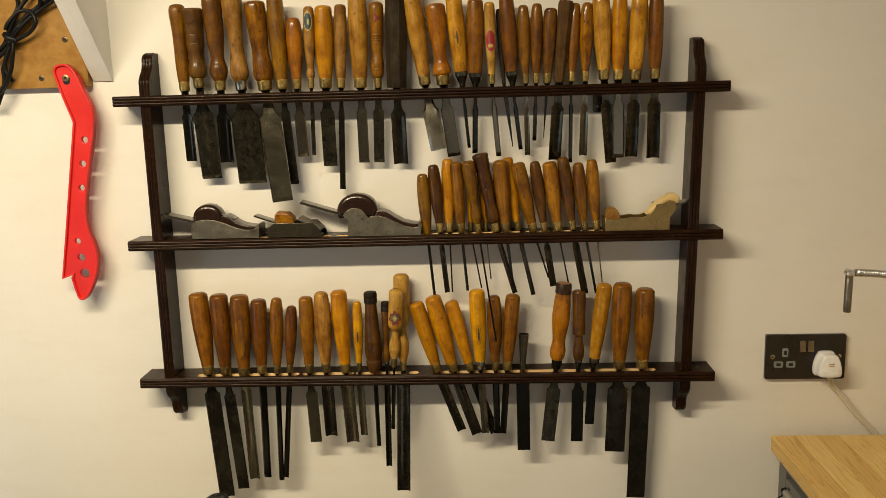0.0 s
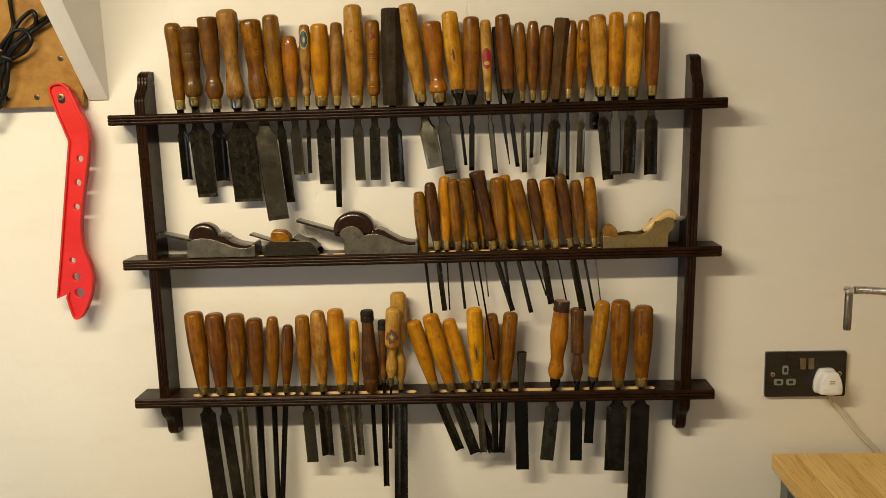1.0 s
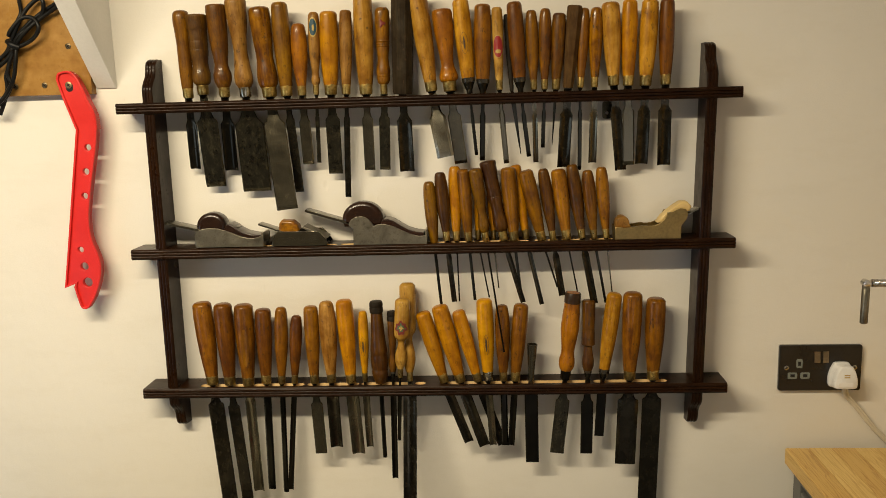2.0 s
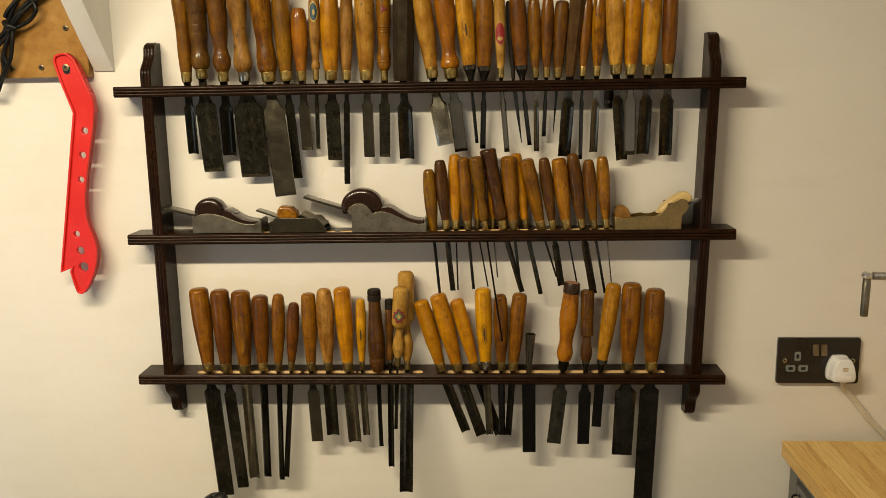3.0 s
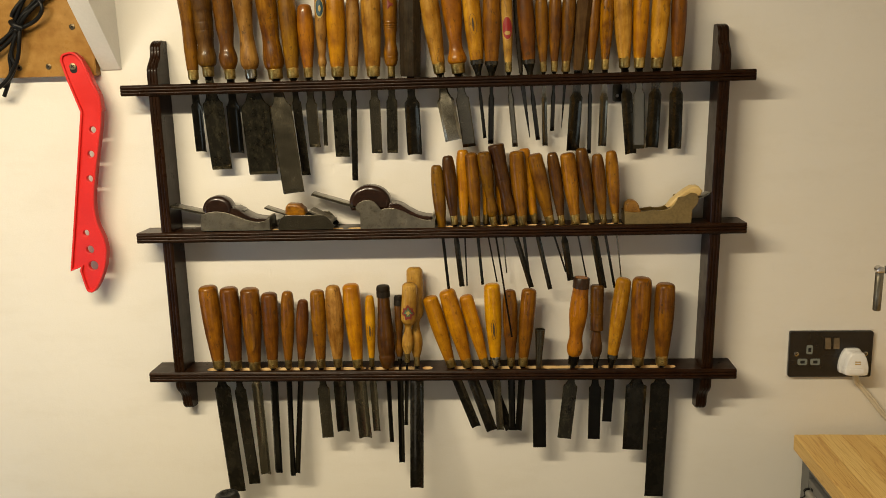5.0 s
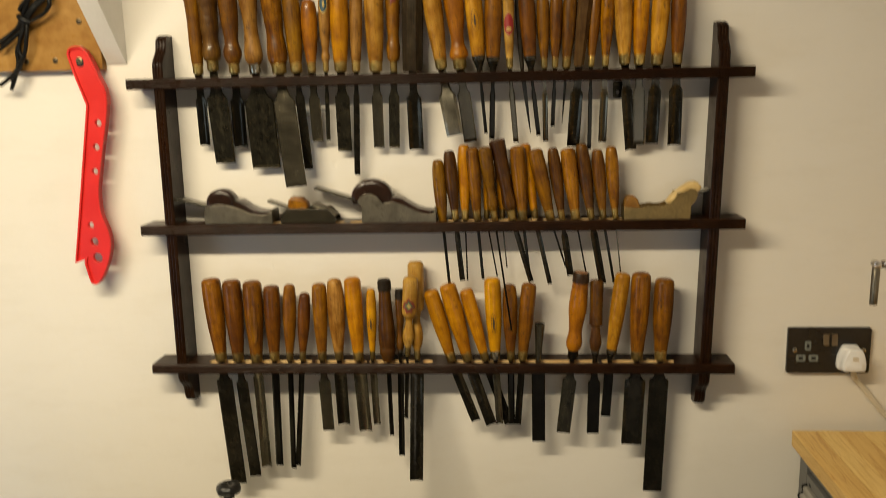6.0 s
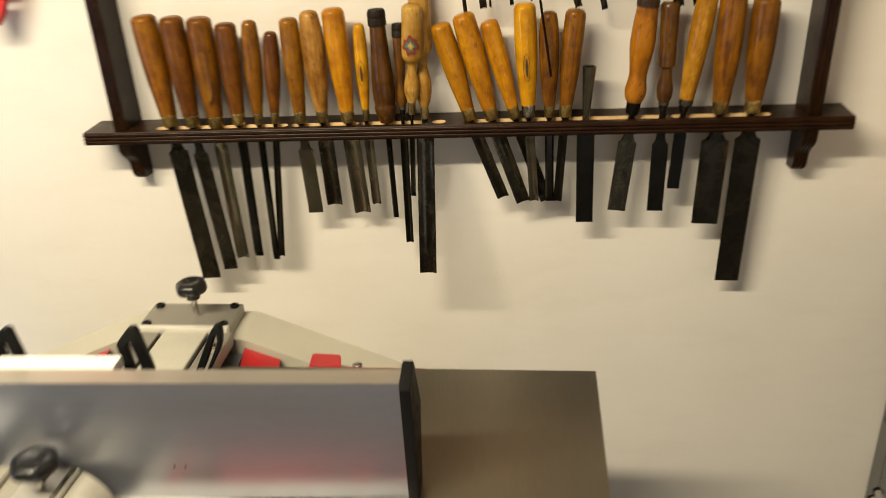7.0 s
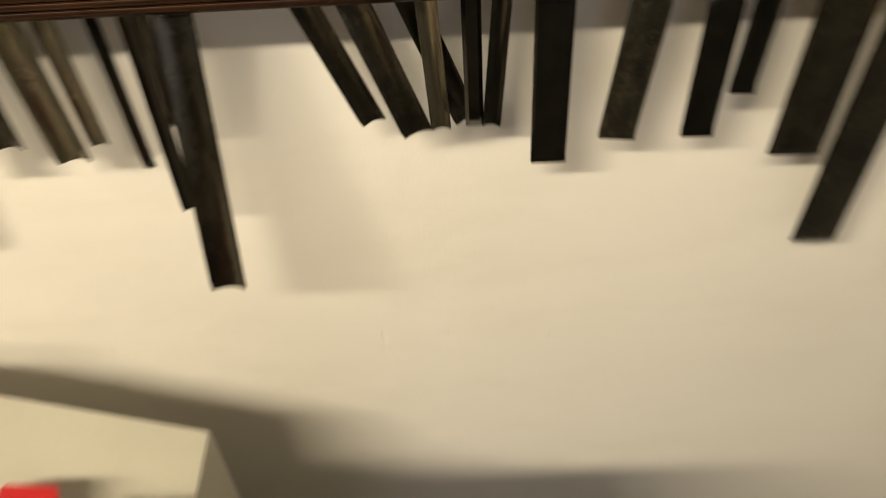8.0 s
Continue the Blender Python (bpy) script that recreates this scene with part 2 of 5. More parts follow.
RACK = wood("rack_dark_stain", (0.032, 0.0132, 0.0055), (0.0095, 0.0042, 0.0022), 0.2, 0.32, 0.18, (22, 240, 240))
RACK_UP = wood("rack_dark_stain_upright", (0.032, 0.0132, 0.0055), (0.0095, 0.0042, 0.0022), 0.2, 0.32, 0.18, (240, 240, 22))
for rack_wood in (RACK, RACK_UP):
    rack_wood.node_tree.nodes["Principled BSDF"].inputs["Specular IOR Level"].default_value = 0.12
    rack_wood.node_tree.nodes["Principled BSDF"].inputs["Coat Weight"].default_value = 0.05
BOX = wood("pale_boxwood", (0.72, 0.56, 0.29), (0.62, 0.45, 0.20), 0.06, 0.45, 0.2, (60, 200, 60), (0.2, 0.12, 0.05), 0.3)
RAW = wood("raw_pine", (0.80, 0.62, 0.36), (0.70, 0.50, 0.26), 0.06, 0.7, 0.0, (30, 240, 240), (0.3, 0.18, 0.08), 0.3)
WHITE_PAINT = plain("white_paint_timber", (0.78, 0.76, 0.72), 0.4, 0, 0.05, 200, 8, 0.15)
RED_PLASTIC = plain("red_plastic", (0.62, 0.018, 0.014), 0.38, 0, 0.08, 500, 20, 0.08)
RED_PAINT = plain("red_paint", (0.37, 0.013, 0.015), 0.35, 0, 0.1, 400, 12, 0.05, 0.3)
BLACK_PLASTIC = plain("black_plastic", (0.0065, 0.0065, 0.0065), 0.5, 0, 0.2, 500, 30, 0.12)
KNOB_BLACK = plain("glossy_black_plastic", (0.008, 0.008, 0.008), 0.28, 0, 0.2, 500, 30, 0.03)
BLACK_RUBBER = plain("black_rubber", (0.0055, 0.0055, 0.0055), 0.36, 0, 0.2, 500, 30, 0.05)
BLACK_RUBBER.node_tree.nodes["Principled BSDF"].inputs["Specular IOR Level"].default_value = 0.25
BLACK_PLASTIC.node_tree.nodes["Principled BSDF"].inputs["Specular IOR Level"].default_value = 0.16
WHITE_PLASTIC = plain("white_plastic", (0.80, 0.79, 0.78), 0.3, 0, 0.03, 400, 20, 0.03)
CORD = plain("cream_cord", (0.62, 0.56, 0.45), 0.5, 0, 0.06, 400, 20, 0.05)
NICKEL = plain("black_nickel", (0.035, 0.032, 0.03), 0.3, 0.6, 0.2, 300, 12, 0.04)
PIN_GREY = plain("socket_grey", (0.20, 0.22, 0.20), 0.5, 0, 0.05, 300, 20, 0.03)
# near-black patches put the shade inside holes, slots and screw recesses into the colour
HOLE = plain("hole_shade", (0.006, 0.006, 0.006), 0.8, 0, 0.1, 300, 20, 0)
ALU = plain("brushed_aluminium", (0.33, 0.345, 0.39), 0.34, 0.8, 0.07, 420, 7, 0.008, 0, (0.10, 1, 1))
FENCE_TOP = plain("fence_top_reflection", (0.48, 0.445, 0.39), 0.34, 0.75, 0.08, 500, 12, 0.04, 0, (0.06, 1, 1))
ALU_BRIGHT = plain("machined_aluminium", (0.52, 0.50, 0.44), 0.35, 0.5, 0.08, 500, 20, 0.04)
ALU_PALE = plain("cast_aluminium", (0.33, 0.31, 0.255), 0.42, 0.3, 0.1, 400, 15, 0.08)
ALU_EDGE = plain("bright_aluminium_edge", (0.74, 0.72, 0.64), 0.32, 0.4, 0.06, 500, 20, 0.03)
ALU_SLIDE = plain("pale_aluminium_slide", (0.50, 0.485, 0.41), 0.42, 0.25, 0.08, 400, 15, 0.06)
CAST_GREY = plain("grey_casting", (0.30, 0.285, 0.25), 0.4, 0.55, 0.1, 420, 9, 0.04)
FOOT_GREY = plain("dull_cast_grey", (0.15, 0.135, 0.105), 0.5, 0.4, 0.12, 400, 15, 0.06)
TABLE_IRON = plain("ground_table_steel", (0.29, 0.26, 0.205), 0.32, 0.88, 0.10, 700, 5, 0.02, 0, (1, 0.05, 1))
BEIGE = plain("beige_sheet_metal", (0.47, 0.45, 0.37), 0.45, 0.1, 0.05, 300, 8, 0.04)
CHROME = plain("chrome", (0.62, 0.60, 0.57), 0.18, 1.0, 0.15, 300, 30, 0.03)
CAB_GREY = plain("grey_powder_coat", (0.145, 0.145, 0.14), 0.5, 0.2, 0.08, 500, 10, 0.1)
HANDLE_ALU = plain("anodised_handle", (0.43, 0.42, 0.385), 0.4, 0.8, 0.06, 500, 15, 0.04)
FLOOR_GREY = plain("painted_concrete", (0.135, 0.125, 0.115), 0.6, 0, 0.2, 90, 3, 0.2)
CEILING = plain("white_ceiling", (0.8, 0.79, 0.76), 0.8, 0, 0.03, 120, 4, 0.1)
PAPER = {k: plain("label_" + k, c, 0.4, 0, 0.1, 500, 60, 0.02) for k, c in {
    "blue": (0.018, 0.055, 0.075), "red": (0.26, 0.012, 0.012), "gold": (0.42, 0.29, 0.075), "ink": (0.05, 0.028, 0.010), "green": (0.06, 0.12, 0.06), "crimson": (0.17, 0.022, 0.016)}.items()}
STAVES = [figured("stave_" + n, a, c) for n, a, c in (
    ("light", (0.74, 0.53, 0.20), (0.63, 0.42, 0.145)), ("honey", (0.71, 0.49, 0.17), (0.59, 0.37, 0.12)), ("dark", (0.66, 0.44, 0.15), (0.53, 0.32, 0.10)))]
PLY = wood("varnished_ply", (0.47, 0.285, 0.115), (0.36, 0.20, 0.07), 0.12, 0.3, 0.6, (9, 9, 34), (0.12, 0.06, 0.02), 0.6)


def plaster():
    m, nt, b = shader("painted_plaster")
    v = coords(nt, (1, 1, 1), False)
    big, mid, fine = noise_at(nt, v, 2.2, 3), noise_at(nt, v, 26, 5, 0.55), noise_at(nt, v, 420, 3)
    c = ramp(nt, big, [(0.3, (0.735, 0.70, 0.635)), (0.7, (0.775, 0.74, 0.68))])
    scuff = ramp(nt, noise_at(nt, coords(nt, (3, 3, 9), False), 2.0, 6, 0.7), [(0.30, (0.95, 0.94, 0.92)), (0.5, (1, 1, 1))])
    nt.links.new(mixed(nt, "MULTIPLY", 0.7, c.outputs[0], scuff.outputs[0]), b.inputs["Base Color"])
    b.inputs["Roughness"].default_value = 0.55
    sum_ = nt.nodes.new("ShaderNodeMath")
    sum_.operation = "MULTIPLY_ADD"
    sum_.inputs[1].default_value = 0.25
    nt.links.new(fine, sum_.inputs[0])
    nt.links.new(mid, sum_.inputs[2])
    wave = nt.nodes.new("ShaderNodeMath")
    wave.operation = "MULTIPLY_ADD"
    wave.inputs[1].default_value = 2.2
    nt.links.new(noise_at(nt, v, 7.5, 2), wave.inputs[0])
    nt.links.new(sum_.outputs[0], wave.inputs[2])
    # a few trowel nicks
    nick = ramp(nt, noise_at(nt, coords(nt, (1.0, 1.0, 0.35), False), 34, 2, 0.4), [(0.745, (0, 0, 0)), (0.79, (0.8, 0.8, 0.8))])
    deep = nt.nodes.new("ShaderNodeMath")
    deep.operation = "SUBTRACT"
    nt.links.new(wave.outputs[0], deep.inputs[0])
    nt.links.new(nick.outputs[0], deep.inputs[1])
    bumped(nt, b, deep.outputs[0], 0.30, 0.003)
    return m


PLASTER = plaster()
ROOM_WALL = plain("painted_boarding", (0.29, 0.27, 0.24), 0.7, 0, 0.25, 60, 3, 0.3)


# ---- builders ----
def mesh_of(bm, name, smooth=False):
    me = bpy.data.meshes.new(name)
    bmesh.ops.recalc_face_normals(bm, faces=bm.faces)
    bm.to_mesh(me)
    bm.free()
    if smooth:
        for p in me.polygons:
            p.use_smooth = True
    return me


def sharp(me, degrees=40):
    """Smooth shading that keeps edges over the given angle sharp."""
    for p in me.polygons:
        p.use_smooth = True
    me.set_sharp_from_angle(angle=radians(degrees))
    return me


def thing(name, at=(0, 0, 0), label="", category="", group="", kind=""):
    ob = new(name)
    ob.location = at
    return tagged(ob, label, category, group, kind)


def part(name, geo, material, parent, label="", matrix=None, smooth=None):
    """Links a bmesh or mesh as one mesh object under parent; coordinates are the parent's own."""
    me = geo if isinstance(geo, bpy.types.Mesh) else mesh_of(geo, name)
    if smooth:
        sharp(me, smooth)
    me.materials.clear() if not me.materials else None
    for mt in (material if isinstance(material, (list, tuple)) else [material]):
        me.materials.append(mt)
    ob = new(name, me)
    ob.parent = parent
    if matrix is not None:
        ob.matrix_basis = matrix
    return tagged(ob, label)


def box(x0, x1, y0, y1, z0, z1, bevel=0.0, seg=2, bm=None):
    bm = bm or bmesh.new()
    vs = bmesh.ops.create_cube(bm, size=1)["verts"]
    for v in vs:
        v.co = Vector(((x0 + x1) / 2 + v.co.x * (x1 - x0), (y0 + y1) / 2 + v.co.y * (y1 - y0), (z0 + z1) / 2 + v.co.z * (z1 - z0)))
    if bevel:
        es = list({e for v in vs for e in v.link_edges})
        bmesh.ops.bevel(bm, geom=es, offset=bevel, segments=seg, affect="EDGES", profile=0.5)
    return bm


def lathe(profile, seg=20, bm=None, wobble=0.0, matrix=None, cap=True):
    """Turns (z, radius) pairs round the z axis."""
    bm = bm or bmesh.new()
    rings = []
    for z, r in profile:
        ring = []
        for i in range(seg):
            a = 2 * math.pi * (i + 0.5) / seg
            k = 1 + wobble * math.sin(2 * a + z * 40)
            co = Vector((r * k * math.cos(a), r * k * math.sin(a), z))
            ring.append(bm.verts.new(matrix @ co if matrix else co))
        rings.append(ring)
    for a, b in zip(rings, rings[1:]):
        for i in range(seg):
            bm.faces.new((a[i], a[(i + 1) % seg], b[(i + 1) % seg], b[i]))
    if cap:
        bm.faces.new(rings[0])
        bm.faces.new(rings[-1])
    return bm


def loft(rings, bm=None, cap=True, closed=True):
    bm = bm or bmesh.new()
    made = [[bm.verts.new(co) for co in ring] for ring in rings]
    n = len(made[0])
    for a, b in zip(made, made[1:]):
        for i in range(n if closed else n - 1):
            bm.faces.new((a[i], a[(i + 1) % n], b[(i + 1) % n], b[i]))
    if cap:
        bm.faces.new(made[0])
        bm.faces.new(made[-1])
    return bm


def plate(outline, holes, thick, bevel=0.0, name="plate", res=2):
    """A flat plate in its x-y plane, with through holes, thick along z (centred)."""
    cu = bpy.data.curves.new(name, "CURVE")
    cu.dimensions, cu.fill_mode, cu.extrude = "2D", "BOTH", max(thick / 2 - bevel, 0.0001)
    cu.bevel_depth, cu.bevel_resolution, cu.offset = bevel, res, -bevel
    for pts in [outline, *holes]:
        sp = cu.splines.new("POLY")
        sp.points.add(len(pts) - 1)
        for p, (x, y) in zip(sp.points, pts):
            p.co = (x, y, 0, 1)
        sp.use_cyclic_u = True
    ob = bpy.data.objects.new(name, cu)
    scene.collection.objects.link(ob)
    dg = bpy.context.evaluated_depsgraph_get()
    me = bpy.data.meshes.new_from_object(ob.evaluated_get(dg))
    bpy.data.objects.remove(ob)
    bpy.data.curves.remove(cu)
    return me


def circle(x, y, r, n=20):
    return [(x + r * math.cos(2 * math.pi * i / n), y + r * math.sin(2 * math.pi * i / n)) for i in range(n)]


def rounded(x0, x1, y0, y1, r, n=5):
    pts = []
    for cx, cy, a0 in ((x1 - r, y1 - r, 0), (x0 + r, y1 - r, 90), (x0 + r, y0 + r, 180), (x1 - r, y0 + r, 270)):
        for i in range(n + 1):
            a = radians(a0 + 90 * i / n)
            pts.append((cx + r * math.cos(a), cy + r * math.sin(a)))
    return pts


def smooth_line(pts, n=8):
    """Catmull-Rom through the points."""
    P = [Vector(p) for p in pts]
    P = [2 * P[0] - P[1], *P, 2 * P[-1] - P[-2]]
    out = []
    for i in range(1, len(P) - 2):
        for k in range(n):
            t = k / n
            a, b, c, d = P[i - 1:i + 3]
            out.append(0.5 * (2 * b + (c - a) * t + (2 * a - 5 * b + 4 * c - d) * t * t + (3 * b - a - 3 * c + d) * t ** 3))
    return out + [P[-2]]


def tube(pts, r, seg=10, n=8, bm=None):
    line = smooth_line(pts, n)
    rings, up = [], Vector((0.3, 0.2, 0.93))
    for i, p in enumerate(line):
        d = (line[min(i + 1, len(line) - 1)] - line[max(i - 1, 0)]).normalized()
        s = d.cross(up).normalized() if abs(d.dot(up)) < 0.98 else d.orthogonal().normalized()
        u = s.cross(d)
        up = u
        rr = r(i / (len(line) - 1)) if callable(r) else r
        rings.append([p + rr * (math.cos(2 * math.pi * k / seg) * s + math.sin(2 * math.pi * k / seg) * u) for k in range(seg)])
    return loft(rings, bm)


STAND = pose(0, 0, 0, 90, 0, 0)  # turns a plate's x-y plane to x-z, facing -y
SIDE = Matrix(((0, 0, 1, 0), (1, 0, 0, 0), (0, 1, 0, 0), (0, 0, 0, 1)))  # plate's x, y to world y, z


SCREW_DULL = plain("tarnished_screw", (0.13, 0.095, 0.05), 0.4, 0.8, 0.2, 300, 60, 0.05)
SCREW = plain("screw_plating", (0.24, 0.195, 0.11), 0.4, 0.85, 0.3, 400, 80, 0.1)


def screw_head(name, x, y, z, r, material, parent=None, label=""):
    """A flat cross-head screw that faces the room."""
    bm = lathe([(0, r * 0.75), (0.0005, r), (0.0010, r), (0.0014, r * 0.86), (0.0016, r * 0.3)], 18)
    ob = part(name, bm, material, parent, label, pose(x, y, z, 90, 0, 0), 30)
    cross = bmesh.new()
    for a in (35, 125):
        bmesh.ops.create_cube(cross, size=1, matrix=pose(0, 0, 0.00165, 0, 0, a) @ Matrix.Diagonal((r * 1.15, r * 0.26, 0.0003, 1)))
    part("recess", cross, HOLE, ob, "dark cross recess")
    return ob

# ---- the room ----
def wall(name, x0, x1, y0, y1, z0, z1, label, material):
    ob = new(name, mesh_of(box(x0, x1, y0, y1, z0, z1), name))
    ob.data.materials.append(material)
    return tagged(ob, label, "wall", "", "structure")


wall("wall_north", -2.4, 1.5, 0.0, 0.12, 0, 2.56, "warm white painted plaster wall", PLASTER)
# unseen; pale so that it bounces light onto the right of the tool wall
wall("wall_east", 1.38, 1.5, -3.4, -0.0001, 0, 2.56, "unseen side wall, pale plaster that bounces light", PLASTER)
bm = box(-2.279, -0.2, -3.4, -3.28, 0, 2.56)  # unseen rear wall, with an opening added behind the fill lamp
box(1.3, 1.379, -3.4, -3.28, 0, 2.56, bm=bm)
box(-0.1999, 1.2999, -3.4, -3.28, 0, 0.12, bm=bm)
box(-0.1999, 1.2999, -3.4, -3.28, 1.10, 2.56, bm=bm)
ws = new("wall_south", mesh_of(bm, "wall_south"))
ws.data.materials.append(ROOM_WALL)
tagged(ws, "grey-white painted boarded rear wall, unseen, with an opening added for fill", "wall", "", "structure")
bm = box(-2.4, -2.28, -3.4, -2.1, 0, 2.56)  # unseen west wall, with an opening added behind the cool fill lamp
box(-2.4, -2.28, -1.0, -0.0001, 0, 2.56, bm=bm)
box(-2.4, -2.28, -2.0999, -1.0001, 0, 0.15, bm=bm)
box(-2.4, -2.28, -2.0999, -1.0001, 1.25, 2.56, bm=bm)
ws = new("wall_west", mesh_of(bm, "wall_west"))
ws.data.materials.append(ROOM_WALL)
tagged(ws, "grey-white painted boarded side wall, unseen, with an opening added for cool fill", "wall", "", "structure")
fl = new("floor", mesh_of(box(-2.4, 1.5, -3.4, 0.12, -0.1, -0.0005), "floor"))
fl.data.materials.append(FLOOR_GREY)
tagged(fl, "grey painted concrete workshop floor", "floor", "", "structure")
ce = new("ceiling", mesh_of(box(-2.4, 1.5, -3.4, 0.12, 2.5605, 2.66), "ceiling"))
ce.data.materials.append(CEILING)
tagged(ce, "plain white ceiling", "ceiling", "", "structure")

# ---- the tool rack ----
SHELF_TOP = {1: 1.6455, 2: 1.3865, 3: 1.1255}
THICK, DEPTH = 0.0185, 0.062
rack = thing("tool_rack", (0, 0, 0), "dark-stained wooden wall rack with three slotted reeded shelves", "tool rack")


def reeds(h, n=3, deep=0.0016):
    """Half-round beads over a height h, as (forward, height) pairs."""
    pts, edge = [], 0.0016
    pts.append((0.0012, -h / 2))
    pts.append((0.0, -h / 2 + edge))
    w = (h - 2 * edge) / n
    for i in range(n):
        z0 = -h / 2 + edge + i * w
        for k in range(7):
            a = math.pi * k / 6
            pts.append((-deep * math.sin(a) ** 0.8, z0 + w * (0.08 + 0.84 * (1 - math.cos(a)) / 2)))
        if i < n - 1:
            pts.append((deep * 0.4, z0 + w))
    pts.append((0.0, h / 2 - edge))
    pts.append((0.0012, h / 2))
    return pts


def shelf(x0, x1, top, slots, drop=0.0, ys0=-0.0505, ys1=-0.0355):
    """A shelf with a reeded front and round-ended slots cut through it; drop: how much lower its left end lies."""
    zc = top - THICK / 2
    nose = -DEPTH + 0.0075
    holes = [rounded(a, b, ys0, ys1, min((ys1 - ys0) / 2.05, (b - a) / 2.05), 6) for a, b in slots]
    me = plate([(x0, nose), (x1, nose), (x1, -0.0006), (x0, -0.0006)], holes, THICK, 0.0, "shelf_board")
    bm = bmesh.new()
    bm.from_mesh(me)
    bpy.data.meshes.remove(me)
    for v in bm.verts:
        v.co.z += zc
    prof = [(-DEPTH + 0.0016 + f, zc + z) for f, z in reeds(THICK)] + [(nose - 0.0001, top), (nose - 0.0001, top - THICK)]
    loft([[(x, y, z) for y, z in prof] for x in (x0, x1)], bm)
    me = mesh_of(bm, "shelf")
    me.materials.append(RACK)
    me.materials.append(RAW)
    for p in me.polygons:
        if ys0 - 0.0005 < p.center.y < ys1 + 0.0005 and abs(p.normal.z) < 0.5 and x0 + 0.01 < p.center.x < x1 - 0.01:
            p.material_index = 1
    sharp(me, 30)
    ob = new("shelf", me)
    ob.parent = rack
    if drop:
        a = math.atan2(drop, x1 - x0)
        ob.matrix_basis = Matrix.Translation((x1, 0, top)) @ Matrix.Rotation(-a, 4, "Y") @ Matrix.Translation((-x1, 0, -top))
    return ob


def slot_row(x0, x1, pitch, bridge, skip=()):
    out, x = [], x0
    while x < x1 - 0.01:
        w = pitch - bridge * random.uniform(0.7, 1.3)
        if not any(a < x + w / 2 < b for a, b in skip):
            out.append((x, min(x + w, x1)))
        x += pitch
    return out


shelf(-0.571, 0.504, SHELF_TOP[1], slot_row(-0.46, 0.42, 0.033, 0.008))
shelf(-0.568, 0.500, SHELF_TOP[2] + 0.003, slot_row(-0.425, -0.05, 0.118, 0.006) + slot_row(-0.04, 0.30, 0.0486, 0.008), 0.004, -0.0490, -0.0375)
shelf(-0.570, 0.494, SHELF_TOP[3] + 0.0025, slot_row(-0.466, -0.045, 0.1005, 0.005) + slot_row(-0.012, 0.395, 0.136, 0.004), 0.005)


def upright(x, width, lean):
    """A reeded upright whose ends curl back to the wall."""
    # front line in side view: (y, z) from the foot to the crown
    foot = [(-0.004, 1.042), (-0.012, 1.0395), (-0.021, 1.0405), (-0.028, 1.046), (-0.031, 1.056), (-0.0325, 1.066), (-0.040, 1.076), (-0.049, 1.084), (-0.055, 1.093)]
    crown = [(-0.055, 1.664), (-0.0535, 1.672), (-0.046, 1.682), (-0.037, 1.691), (-0.033, 1.701), (-0.0315, 1.710), (-0.026, 1.717), (-0.016, 1.7205), (-0.004, 1.7205)]
    line = smooth_line([(0, y, z) for y, z in foot], 3) + [Vector((0, -0.055, z)) for z in (1.2, 1.35, 1.5)] + smooth_line([(0, y, z) for y, z in crown], 3)
    rows = []
    cross = reeds(width, 3, 0.0008)
    for i, p in enumerate(line):
        d = (line[min(i + 1, len(line) - 1)] - line[max(i - 1, 0)]).normalized()
        n = Vector((0, -d.z, d.y))  # forward
        if n.y > 0 and abs(n.z) < 0.3:
            n = -n
        front = [Vector((s, p.y, p.z)) - n * f for f, s in cross]
        rows.append(front + [Vector((width / 2, -0.0006, p.z)), Vector((-width / 2, -0.0006, p.z))])
    me = mesh_of(loft(rows), "upright")
    ob = part("upright", me, RACK_UP, rack, smooth=35)
    ob.matrix_basis = Matrix.Translation((x, 0, 1.38)) @ Matrix.Rotation(radians(lean), 4, "Y") @ Matrix.Translation((0, 0, -1.38))
    return ob


upright(-0.5150, 0.0188, 0.0)
upright(0.4490, 0.0188, 1.2)

# a small dark keyhole hanger behind the top shelf
part("hanger_plate", plate(rounded(-0.008, 0.008, -0.018, 0.012, 0.004), [circle(0, -0.008, 0.003, 12)], 0.002), STEELS["grey"], rack, "dark steel hanger plate", pose(0.2865, -0.003, 1.614, 90, 0, 0))

